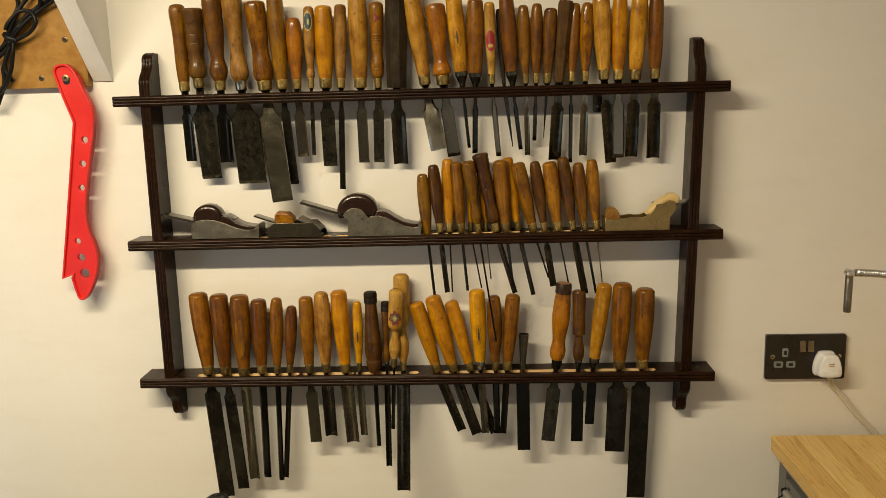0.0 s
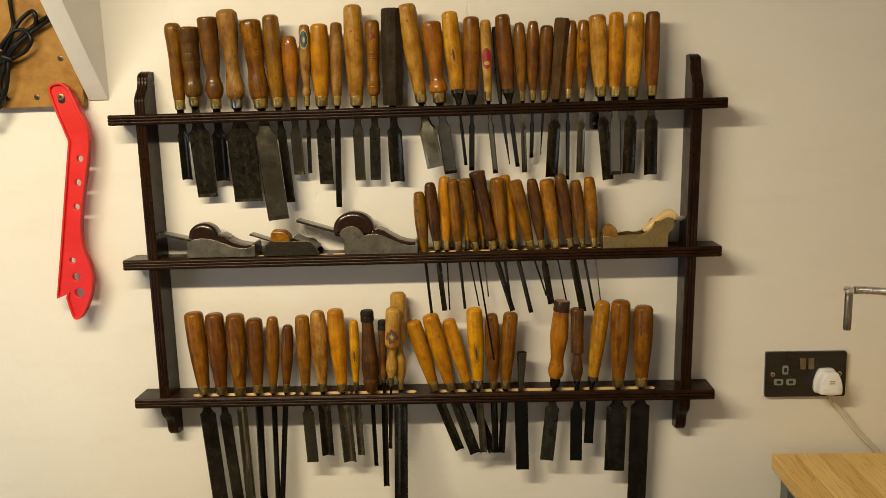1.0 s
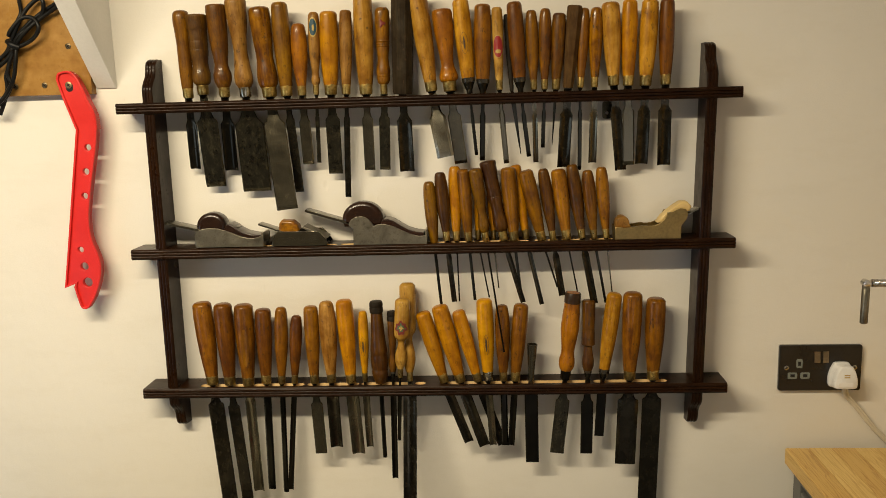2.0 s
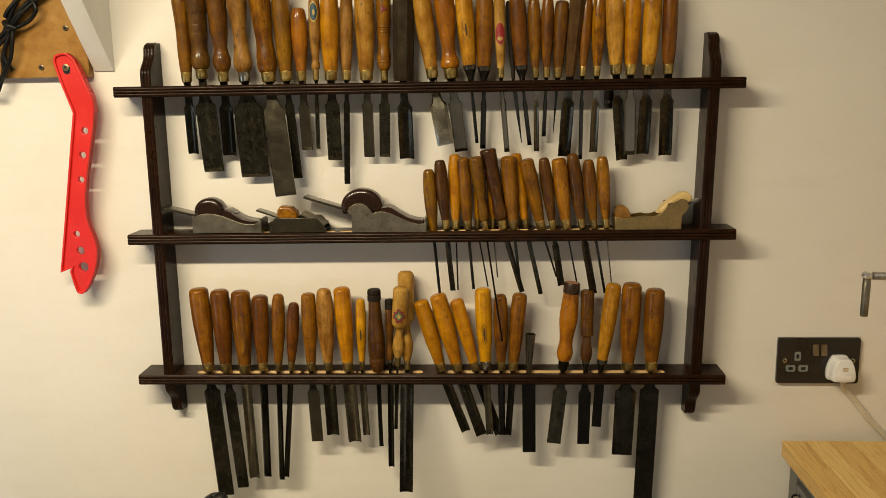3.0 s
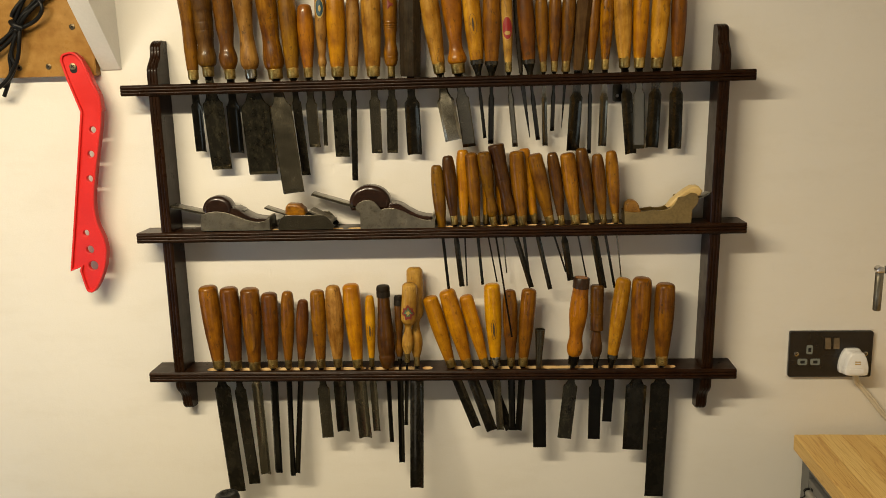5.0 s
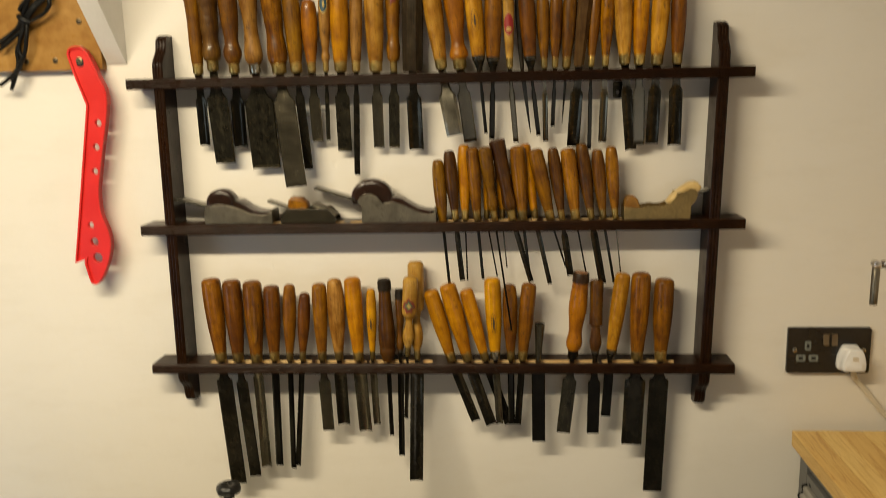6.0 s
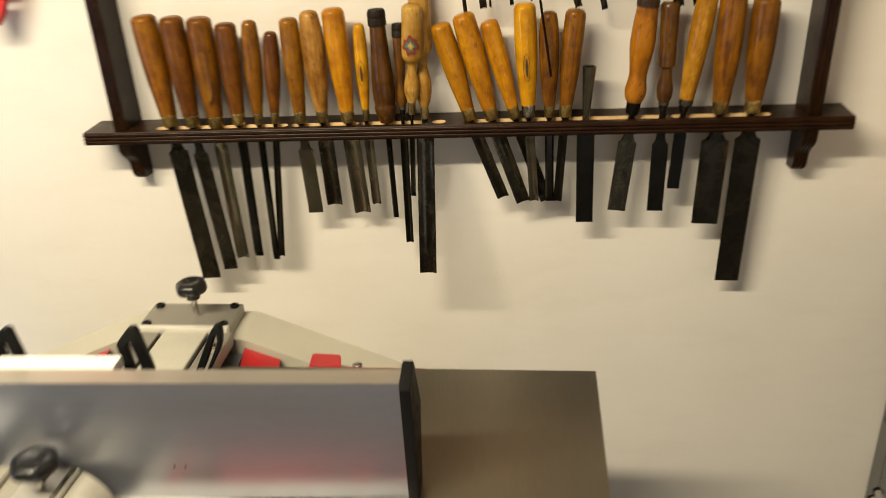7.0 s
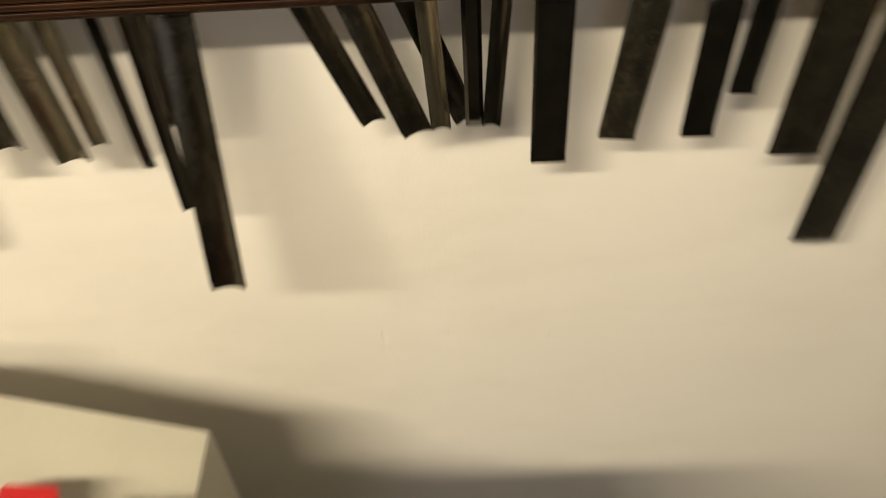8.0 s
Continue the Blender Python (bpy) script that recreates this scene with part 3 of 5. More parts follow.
# ---- chisels and gouges ----
STYLES = {
    "plain": [(0, .64), (.06, .675), (.2, .78), (.4, .92), (.6, .99), (.8, 1), (.92, .965), (.957, .935), (.974, .86), (.992, .70), (1, .42)],
    "stout": [(0, .71), (.1, .79), (.35, .93), (.6, 1), (.8, .98), (.92, .925), (.960, .895), (.978, .81), (.994, .64), (1, .38)],
    "peg": [(0, .66), (.08, .72), (.3, .80), (.55, .82), (.72, .90), (.85, 1), (.93, .98), (.975, .84), (.993, .62), (1, .35)],
    "cone": [(0, .62), (.05, .78), (.10, .92), (.14, .95), (.17, .90), (.21, .97), (.30, 1), (.36, .97), (.40, .985), (.55, .86), (.75, .75), (.9, .69), (1, .66)],
    "step": [(0, .55), (.04, .74), (.10, .86), (.16, .86), (.24, .70), (.33, .61), (.36, .63), (.372, .92), (.40, .96), (.55, .95), (.562, .90), (.575, .95), (.602, .90), (.615, .95), (.642, .90), (.655, .95), (.95, .99), (.985, .92), (1, .78)],
    "barrel": [(0, .56), (.12, .68), (.35, .90), (.6, 1), (.8, .97), (.93, .84), (.98, .70), (1, .45)],
    "bulb": [(0, .52), (.03, .68), (.09, .82), (.15, .83), (.22, .72), (.29, .62), (.37, .65), (.50, .78), (.64, .92), (.84, 1), (.95, .96), (.985, .82), (1, .55)],
    "flat_bulb": [(0, .58), (.04, .76), (.10, .90), (.16, .90), (.22, .76), (.28, .68), (.35, .73), (.48, .88), (.7, .97), (.9, 1), (.97, .985), (.99, .93), (1, .80)],
    "soft_bulb": [(0, .72), (.04, .88), (.12, .94), (.22, .90), (.32, .81), (.42, .80), (.6, .91), (.85, 1), (.95, .97), (.985, .87), (1, .62)],
    "skirt": [(0, .70), (.02, .86), (.06, .93), (.11, .86), (.19, .67), (.28, .62), (.4, .70), (.6, .88), (.85, 1), (.95, .97), (.985, .86), (1, .6)],
    "capped": [(0, .56), (.03, .74), (.08, .84), (.15, .86), (.23, .76), (.31, .72), (.40, .78), (.46, .84), (.50, .85), (.505, .81), (.515, .85), (.62, .86), (.625, .82), (.635, .87), (.78, .88), (.79, .93), (.93, .97), (.955, 1), (.975, .99), (.992, .90), (1, .70)],
    "ringed": [(0, .60), (.03, .75), (.08, .85), (.13, .85), (.19, .76), (.25, .71), (.32, .76), (.45, .92), (.54, .99), (.55, .94), (.56, 1), (.70, .95), (.85, .84), (.95, .78), (1, .68)],
    "square": [(0, .86), (.03, .92), (.5, .97), (.93, 1), (.985, .97), (1, .86)],
    "waist": [(0, .60), (.05, .82), (.12, .86), (.22, .76), (.38, .64), (.52, .70), (.72, .90), (.90, 1), (.965, .93), (1, .62)],
    "carver": [(0, .55), (.04, .72), (.09, .72), (.13, .58), (.2, .62), (.36, .86), (.6, 1), (.9, .96), (.97, .84), (1, .55)],
    "turned": [(0, .52), (.03, .76), (.09, .90), (.10, .86), (.115, .92), (.13, .88), (.145, .94), (.2, .92), (.27, .80), (.34, .74), (.42, .80), (.48, .90), (.485, .84), (.50, .92), (.515, .85), (.53, .94), (.545, .87), (.56, .96), (.575, .90), (.64, .94), (.85, 1), (.96, .94), (1, .62)],
    "double": [(0, .40), (.05, .58), (.13, .76), (.22, .72), (.30, .52), (.36, .44), (.41, .52), (.45, .84), (.49, .98), (.55, 1), (.92, 1), (.975, .9), (1, .62)],
    "octagon": [(0, .62), (.06, .70), (.5, .90), (.9, 1), (.985, .97), (1, .86)],
}


def handle_mesh(style, d, length, start, seed):
    prof = [Vector((u, r, 0)) for u, r in STYLES[style]]
    rng = random.Random(seed)
    if style in ("octagon", "square"):
        pts = [(p.x, p.y) for p in prof]
        bm = lathe([(start + u * (length - start), r * d / 2) for u, r in pts], 8)
        return sharp(mesh_of(bm, "handle"), 20)
    fine = smooth_line(prof, 3)
    bm = lathe([(start + min(max(p.x, 0), 1) * (length - start), max(p.y, 0.1) * d / 2 * (1 + rng.uniform(-.006, .006))) for p in fine], 20, wobble=0.012)
    return sharp(mesh_of(bm, "handle"), 50)


def blade_mesh(kind, w, length, seed, high, bare=False):
    """A blade that hangs along -z from the ferrule; its face looks to -y."""
    rng = random.Random(seed)
    neck = min(max(w * (0.32 if high else 0.22), 0.0022), 0.0065 if high else 0.0045)
    rings = []
    chamfer = min(0.0019 / max(w / 2, 0.004), 0.3) if kind == "firmer" else (0.42 if kind == "mortise" else 0)  # ground-off long edges

    def ring(z, hw, th, sag, back=0.0, k=7):
        f, b = [], []
        for i in range(k):
            s = -1 + 2 * i / (k - 1)
            if chamfer and i in (1, k - 2):
                s = math.copysign(1 - chamfer, s)
            y = sag * (1 - s * s) + back
            f.append((s * hw, y - th / 2 + (th * 0.5 if chamfer and i in (0, k - 1) else 0), z))
            b.append((s * hw * 0.97, y + th / 2, z))
        return f + b[::-1]

    def flute(z, hw, th, sag, back=0.0):
        """A gouge's section: flat rims, a hollow between them and a round back."""
        f, b = [], []
        for s in (-1, -0.84, -0.6, -0.3, 0, 0.3, 0.6, 0.84, 1):
            hollow = sag * max(0.0, 1 - (s / 0.84) ** 2)
            f.append((s * hw, hollow - th / 2 + back, z))
            b.append((s * hw * 0.97, sag * (1 - s * s) + th / 2 + back, z))
        return f + b[::-1]

    sh = 0.036 + rng.uniform(0, 0.005) + w * 0.17  # where the shoulders end
    if not high:
        sh = (0.037 if kind in ("firmer", "edged") and w > 0.0205 and not bare else 0.021) + rng.uniform(0, 0.006)
    sl = 0.007 + w * 0.20 if high else 0.009
    if kind == "taper":
        rings = [ring(0.004, neck, 0.004, 0), ring(-0.02, w / 2, w * .8, 0), ring(-length * .5, w * .38, w * .6, 0), ring(-length, w * .10, w * .2, 0)]
    elif kind == "mortise":
        th = max(0.0035, min(w * 0.7, 0.007))
        rings = [ring(0.004, neck, 0.004, 0), ring(-sh + .008, neck, th * .8, 0), ring(-sh, w / 2, th, 0), ring(-length + .008, w / 2 * .98, th * .8, 0), ring(-length, w / 2 * .98, .0006, 0, th * .35)]
    elif kind == "gouge":
        sag, th = w * (rng.uniform(0.16, 0.23) if high else rng.uniform(0.13, 0.22)), 0.0022
        rings = [flute(0.004, neck, 0.004, 0), flute(-sh + .010, neck, 0.004, 0), flute(-sh + .004, w * .33, th * 1.5, sag * .1), flute(-sh - .002, w / 2, th * 1.2, sag * .35), flute(-sh - .012, w / 2, th, sag), flute(-length + .006, w / 2, th, sag), flute(-length, w / 2 * .99, .0006, sag, th * .4)]
    else:
        th = 0.0034
        top_rings = ((0.004, neck, 0.005), (-0.012, neck * 1.1, 0.005), (-sh + sl, w * .24 + .001, th), (-sh + sl * .6, w * .29 + .001, th), (-sh + sl * .3, w * .37, th), (-sh + .001, w * .47, th), (-sh - .001, w / 2, th))
        rings = [ring(*a, 0) for a in top_rings]
        bev = 0.016 if kind == "bevel" else rng.choice((0.006, 0.007, 0.0085))
        side = -1 if kind == "bevel" or high else rng.choice((1, 1, -1))
        if kind in ("edged", "bevel"):
            # bevelled long edges on the face
            plain_ring = ring
            ring = lambda z, hw, t2, sag, back=0.0: [(x * (0.66 if i in (0, 3) else 1), y, zz) for i, (x, y, zz) in enumerate(plain_ring(z, hw, t2, sag, back, 4))]
            rings = [ring(*a, 0) for a in top_rings]
        rings += [ring(-length + bev, w / 2 * .99, th * .85, 0), ring(-length, w / 2 * .99, .0005, 0, -side * th * .4)]
    return sharp(mesh_of(loft(rings), "blade"), 28 if kind in ("gouge", "taper") else 16)


WOOD_WORDS = {"straw": "worn straw-yellow", "umber": "grimy umber-brown", "yellow": "pale yellow boxwood", "pale": "pale straw-coloured", "bright": "glossy bright yellow", "honey": "honey yellow", "orange": "orange-brown ash", "ochre": "ochre yellow worn",
              "tan": "light tan", "tanbrown": "warm tan-brown", "olive": "dull olive-brown", "drab": "dull tan", "brown": "stained brown", "redbrown": "reddish brown", "dark": "very dark brown", "ebony": "blackish brown",
              "grey": "weathered grey octagonal", "black": "blackened", "patchy": "patchily varnished", "mottled": "mottled dark-varnished", "charred": "sooty grey-brown squared"}
count = [0]


def tool(top, base, tip, d, style, wood_key, ferrule, w, kind, steel, label="", cap="", stamp=0.0):
    """One hand tool that hangs in a slot: handle above the shelf, blade below."""
    count[0] += 1
    seed = count[0] * 7 + 3
    top, base, tip = Vector(top), Vector(base), Vector(tip)
    name = {"gouge": "gouge", "mortise": "narrow_chisel", "taper": "awl"}.get(kind, "chisel")
    words = {"gouge": "curved gouge", "mortise": "narrow chisel", "taper": "tapered awl"}.get(kind, "flat chisel")
    fer_word = {"brass": " and brass ferrule", "none": "", "black": ""}.get(ferrule, " and dark steel ferrule")
    if style == "socket":
        text = "dark steel socket chisel without a wooden handle"
    else:
        text = f"{words} with {WOOD_WORDS[wood_key]} handle{fer_word}"
    ob = thing(name, base, text, "gouge" if kind == "gouge" else ("awl" if kind == "taper" else "chisel"), "hand tools in the rack")
    # the face of tool and blade looks into the room
    up = look_room(top - base)
    down = look_room(base - tip)
    length = (top - base).length
    if style == "socket":
        bm = lathe([(-.004, d * .26), (length * .3, d * .32), (length, d * .5), (length, d * .42), (length * .4, d * .2)], 20)
        part("socket", bm, STEELS["grey"], ob, "hollow tapered steel socket", up, 40)
    else:
        start = 0.0 if ferrule in ("none", "black") else 0.0185
        part("handle", handle_mesh(style, d, length, start, seed), WOODS[wood_key], ob, "", up)
        if start:
            r = STYLES[style][0][1] * d / 2 * (0.97 if ferrule != "steel" else 1.0)
            if ferrule == "steel":  # a forged socket that tapers to the blade under a bright hoop
                bm = lathe([(-.004, r * .46), (.002, r * .50), (.0105, r * .80), (.0160, r * .97)], 20)
                part("socket_cone", bm, STEELS["mid"], ob, "dark forged socket", up, 35)
                bm = lathe([(.0150, r * .94), (.0156, r * 1.04), (.0225, r * 1.08), (.0232, r * 1.0)], 20)
            else:
                bm = lathe([(-.004, r * .42), (-.001, r * .56), (.0012, r * .74), (.0026, r * .80)], 16)
                part("bolster", bm, STEELS["dark"], ob, "dark steel bolster", up, 40)
                bm = lathe([(.0016, r * .74), (.0020, r * .90), (.0035, r * .96), (.016, r * 1.0), (.0200, r * 1.03), (.0210, r * .99)], 20)
            part("ferrule", bm, FERRULES[ferrule], ob, "", up, 35)
        if cap == "black":
            k = d * (.40 if style == "cone" else .53)
            bm = lathe([(length * .87, k * .92), (length * .875, k), (length * .93, k), (length * .94, k * .93), (length * .95, k), (length * .985, k * .98), (length + .001, k * .85), (length + .0015, k * .5)], 20)
            part("end_cap", bm, WOODS["black"], ob, "blackened end cap", up, 40)
        if cap == "hoop":
            k = radius_at(style, d, length, length * .93)
            bm = lathe([(length * .88, k * 1.04), (length * .885, k * 1.10), (length - .002, k * 1.08), (length - .0005, k * 1.0)], 20)
            part("hoop", bm, WOODS["ebony"], ob, "blackened leather hoop", up, 40)
        if label:
            handle_label(ob, label, up, d, length, style)
    part("blade", blade_mesh(kind, w, (tip - base).length, seed, base.z > 1.5, style == "socket"), STEELS[steel], ob, "", down)
    if stamp:  # rubbed maker's mark struck down the blade
        rng, bm = random.Random(seed), bmesh.new()
        for i in range(6):
            z, x = -stamp - i * 0.0023, rng.uniform(-.0004, .0004)
            box(x - .0014, x + .0014 - rng.uniform(0, .001), -.0022, -.0018, z, z + .0013, bm=bm)
        part("maker_mark", bm, STEELS["socket"], ob, "small struck bars", down)
    return ob


def look_room(v):
    """Turns local z along v while local -y keeps facing the room."""
    z = v.normalized()
    x = Vector((1, 0, 0)) - z * z.x
    x.normalize()
    y = z.cross(x)
    m = Matrix((x, y, z)).transposed().to_4x4()
    return m


def wrap(cx, cz, hw, hh, r, n=14, lift=0.0003, ragged=0.0):
    """An oval patch bent round a handle of radius r, facing -y."""
    bm = bmesh.new()
    c = bm.verts.new((0, 0, 0))
    rim = []
    def at(s, t):
        a = (cx + s) / r
        return Vector((math.sin(a) * (r + lift), -math.cos(a) * (r + lift), cz + t))
    c.co = at(0, 0)
    mid = []
    for i in range(n):
        a = 2 * math.pi * i / n
        k = 1 + ragged * (0.6 * math.cos(7 * a + 1) + 0.4 * math.cos(4 * a))
        mid.append(bm.verts.new(at(hw * .5 * math.cos(a), hh * .5 * math.sin(a))))
        rim.append(bm.verts.new(at(hw * k * math.cos(a), hh * k * math.sin(a))))
    for i in range(n):
        j = (i + 1) % n
        bm.faces.new((c, mid[i], mid[j]))
        bm.faces.new((mid[i], rim[i], rim[j], mid[j]))
    return bm


def ring_patch(cz, hw, hh, r, thick, n=20, lift=0.0004):
    bm = bmesh.new()
    def at(s, t):
        a = s / r
        return (math.sin(a) * (r + lift), -math.cos(a) * (r + lift), cz + t)
    out = [bm.verts.new(at(hw * math.cos(2 * math.pi * i / n), hh * math.sin(2 * math.pi * i / n))) for i in range(n)]
    inn = [bm.verts.new(at((hw - thick) * math.cos(2 * math.pi * i / n), (hh - thick) * math.sin(2 * math.pi * i / n))) for i in range(n)]
    for i in range(n):
        bm.faces.new((out[i], out[(i + 1) % n], inn[(i + 1) % n], inn[i]))
    return bm


def radius_at(style, d, length, z):
    u = max(0, min(1, (z - .013) / (length - .013)))
    s = STYLES[style]
    for (a, ra), (b, rb) in zip(s, s[1:]):
        if a <= u <= b:
            return d / 2 * (ra + (rb - ra) * (u - a) / (b - a)) * 1.02
    return d / 2


def handle_label(ob, label, up, d, length, style):
    if label == "blue":
        z = length * .82
        r = radius_at(style, d, length, z)
        part("label", wrap(0, z, r * .78, .0170, r), PAPER["gold"], ob, "blue and gold oval paper label", up)
        part("label_field", wrap(0, z, r * .64, .0142, r, lift=.0006), PAPER["blue"], ob, "dark blue field", up)
        part("label_crest", wrap(.0008, z - .001, r * .22, .0060, r, 5, lift=.0009), PAPER["gold"], ob, "gold crest shape", up)
    elif label == "red":
        z = length * .53
        r = radius_at(style, d, length, z) + .0008
        part("label_rim", wrap(0, z, r * .86, .0195, r, 20, lift=.0002), PAPER["gold"], ob, "thin gilt rim", up)
        part("label", wrap(0, z, r * .8, .018, r, 20, lift=.0005), PAPER["red"], ob, "dark red oval paper label", up)
        part("label_band", wrap(0, z - .008, r * .5, .0035, r, 7, lift=.0008), PAPER["gold"], ob, "pale bar of unreadable print", up)
    elif label == "red_flag":
        z = length * .80
        r = radius_at(style, d, length, z) + .0005
        part("label", wrap(.001, z + .002, r * .55, .009, r, 3), PAPER["crimson"], ob, "torn red paper label", up)
    elif label == "oval":
        z = length * .52
        r = radius_at(style, d, length, z) + .0008
        part("stamp", ring_patch(z, min(.0062, r * .5), .018, r, .0005), PAPER["ink"], ob, "stamped oval outline", up)
        part("stamp_bar", wrap(0, z, .0014, .011, r, lift=.0004), PAPER["ink"], ob, "bar of stamped print", up)
    elif label == "bar":
        z = length * .47
        r = radius_at(style, d, length, z) + .0008
        part("stamp", ring_patch(z, .0045, .019, r, .0006), PAPER["ink"], ob, "stamped oval outline", up)
        part("stamp_bar", wrap(0, z, .0017, .013, r, lift=.0004), PAPER["ink"], ob, "bar of stamped print", up)
    elif label == "crest":
        z = length * .66
        r = radius_at(style, d, length, z) + .0008
        part("label", wrap(0, z, .0108, .0118, r, 42, ragged=.22), PAPER["crimson"], ob, "worn red crest-shaped paper label", up)
        part("label_leaf", wrap(0, z + .0005, .0062, .0068, r, 42, lift=.0007, ragged=.45), PAPER["green"], ob, "green centre", up)
        part("label_bar", wrap(.0004, z, .0030, .0036, r, 30, lift=.0010, ragged=.6), PAPER["gold"], ob, "pale spot", up)
    elif label == "flat":
        z = length * .5
        r = radius_at(style, d, length, z) + .0008
        part("worn_flat", wrap(.003, z, .0075, .036, r), WOODS["drab"], ob, "worn lighter flat", up)


# top shelf
tool((-0.4495, -0.041, 1.8012), (-0.4465, -0.041, 1.6499), (-0.4501, -0.023, 1.5257), 0.029, "peg", "drab", "brass", 0.019, "gouge", "mid")
tool((-0.4226, -0.041, 1.7933), (-0.4196, -0.041, 1.6549), (-0.4147, -0.023, 1.4934), 0.038, "capped", "umber", "brass", 0.037, "firmer", "patina")
tool((-0.3858, -0.047, 1.8082), (-0.3808, -0.043, 1.6499), (-0.3843, -0.023, 1.5217), 0.0343, "flat_bulb", "brown", "brass", 0.0243, "gouge", "dark")
tool((-0.3529, -0.041, 1.8201), (-0.344, -0.041, 1.6489), (-0.3398, -0.023, 1.4833), 0.037, "waist", "tan", "steelcap", 0.0518, "firmer", "patina")
tool((-0.3121, -0.041, 1.8022), (-0.3012, -0.041, 1.6479), (-0.279, -0.055, 1.453), 0.037, "soft_bulb", "mottled", "brass", 0.038, "firmer", "grey")
tool((-0.2763, -0.041, 1.8092), (-0.2713, -0.041, 1.6489), (-0.261, -0.03, 1.481), 0.0306, "stout", "olive", "brass", 0.0158, "firmer", "mid")
tool((-0.2454, -0.041, 1.7724), (-0.2444, -0.041, 1.6489), (-0.2437, -0.023, 1.5298), 0.0285, "barrel", "orange", "brass", 0.0201, "firmer", "grey")
tool((-0.2176, -0.041, 1.7903), (-0.2196, -0.041, 1.6499), (-0.2245, -0.023, 1.5318), 0.0201, "carver", "tan", "brass", 0.0074, "firmer", "patina", label="blue")
tool((-0.1917, -0.041, 1.7913), (-0.1937, -0.041, 1.6489), (-0.1952, -0.023, 1.5116), 0.0327, "stout", "honey", "brass", 0.0253, "firmer", "patina", stamp=.054)
tool((-0.1618, -0.041, 1.7923), (-0.1668, -0.041, 1.6489), (-0.175, -0.023, 1.4691), 0.0222, "stout", "tan", "brass", 0.0106, "firmer", "mid")
tool((-0.132, -0.041, 1.8211), (-0.132, -0.041, 1.6479), (-0.1335, -0.023, 1.5166), 0.0338, "stout", "straw", "brass", 0.019, "firmer", "grey")
tool((-0.0991, -0.041, 1.7943), (-0.1011, -0.041, 1.647), (-0.1062, -0.023, 1.5166), 0.0253, "turned", "drab", "brass", 0.019, "firmer", "patina", label="red_flag")
tool((-0.0643, -0.041, 1.8122), (-0.0683, -0.041, 1.6479), (-0.0667, -0.023, 1.5126), 0.0389, "square", "charred", "none", 0.0259, "gouge", "mid")
tool((-0.0394, -0.041, 1.8191), (-0.0175, -0.041, 1.6499), (0.004, -0.055, 1.539), 0.0335, "plain", "straw", "brass", 0.0302, "bevel", "bright")
tool((0.0024, -0.041, 1.7883), (0.0143, -0.041, 1.6489), (0.0294, -0.023, 1.5247), 0.0351, "skirt", "orange", "brass", 0.0227, "firmer", "grey", stamp=.050)
tool((0.0342, -0.041, 1.8042), (0.0472, -0.041, 1.6499), (0.0567, -0.023, 1.5389), 0.0302, "stout", "yellow", "steel", 0.0059, "mortise", "dark", label="oval")
tool((0.0721, -0.041, 1.7943), (0.0701, -0.041, 1.647), (0.0668, -0.023, 1.5288), 0.0302, "stout", "tanbrown", "steel", 0.0097, "mortise", "dark")
tool((0.0959, -0.041, 1.7883), (0.0989, -0.041, 1.6489), (0.1093, -0.023, 1.5227), 0.0194, "plain", "pale", "brass", 0.0097, "mortise", "grey", label="red")
tool((0.1119, -0.029, 1.7773), (0.1198, -0.037, 1.6489), (0.1346, -0.023, 1.5389), 0.0108, "plain", "black", "none", 0.0076, "taper", "dark")
tool((0.1248, -0.041, 1.7962), (0.1348, -0.041, 1.6479), (0.1487, -0.023, 1.5338), 0.0281, "stout", "redbrown", "steel", 0.0076, "mortise", "dark")
tool((0.1537, -0.041, 1.7813), (0.1577, -0.041, 1.6479), (0.1609, -0.023, 1.5237), 0.0216, "barrel", "drab", "brass", 0.0092, "gouge", "grey")
tool((0.1776, -0.041, 1.7833), (0.1756, -0.041, 1.6479), (0.173, -0.023, 1.549), 0.0216, "barrel", "tanbrown", "brass", 0.007, "mortise", "dark")
tool((0.2014, -0.041, 1.7753), (0.1945, -0.041, 1.647), (0.1892, -0.023, 1.5541), 0.0238, "plain", "brown", "brass", 0.0049, "taper", "dark")
tool((0.2273, -0.041, 1.7863), (0.2154, -0.041, 1.6509), (0.2084, -0.023, 1.5136), 0.027, "octagon", "grey", "none", 0.0216, "gouge", "mid")
tool((0.2442, -0.035, 1.7823), (0.2363, -0.041, 1.6489), (0.2367, -0.023, 1.5085), 0.0205, "barrel", "tanbrown", "brass", 0.007, "mortise", "dark")
tool((0.2632, -0.041, 1.7823), (0.2602, -0.041, 1.6489), (0.259, -0.023, 1.5207), 0.0227, "barrel", "patchy", "brass", 0.014, "gouge", "grey")
tool((0.286, -0.041, 1.7903), (0.293, -0.041, 1.6509), (0.3085, -0.023, 1.5065), 0.0313, "plain", "straw", "brass", 0.0194, "gouge", "mid")
tool((0.3189, -0.041, 1.7933), (0.3169, -0.041, 1.6499), (0.321, -0.03, 1.516), 0.027, "stout", "honey", "brass", 0.0194, "firmer", "grey")
tool((0.3527, -0.041, 1.7923), (0.3458, -0.041, 1.6489), (0.3439, -0.023, 1.5166), 0.0302, "stout", "yellow", "brass", 0.0216, "gouge", "mid")
tool((0.3806, -0.041, 1.7923), (0.3796, -0.041, 1.6499), (0.3824, -0.023, 1.5136), 0.0259, "stout", "redbrown", "brass", 0.0227, "gouge", "mid")
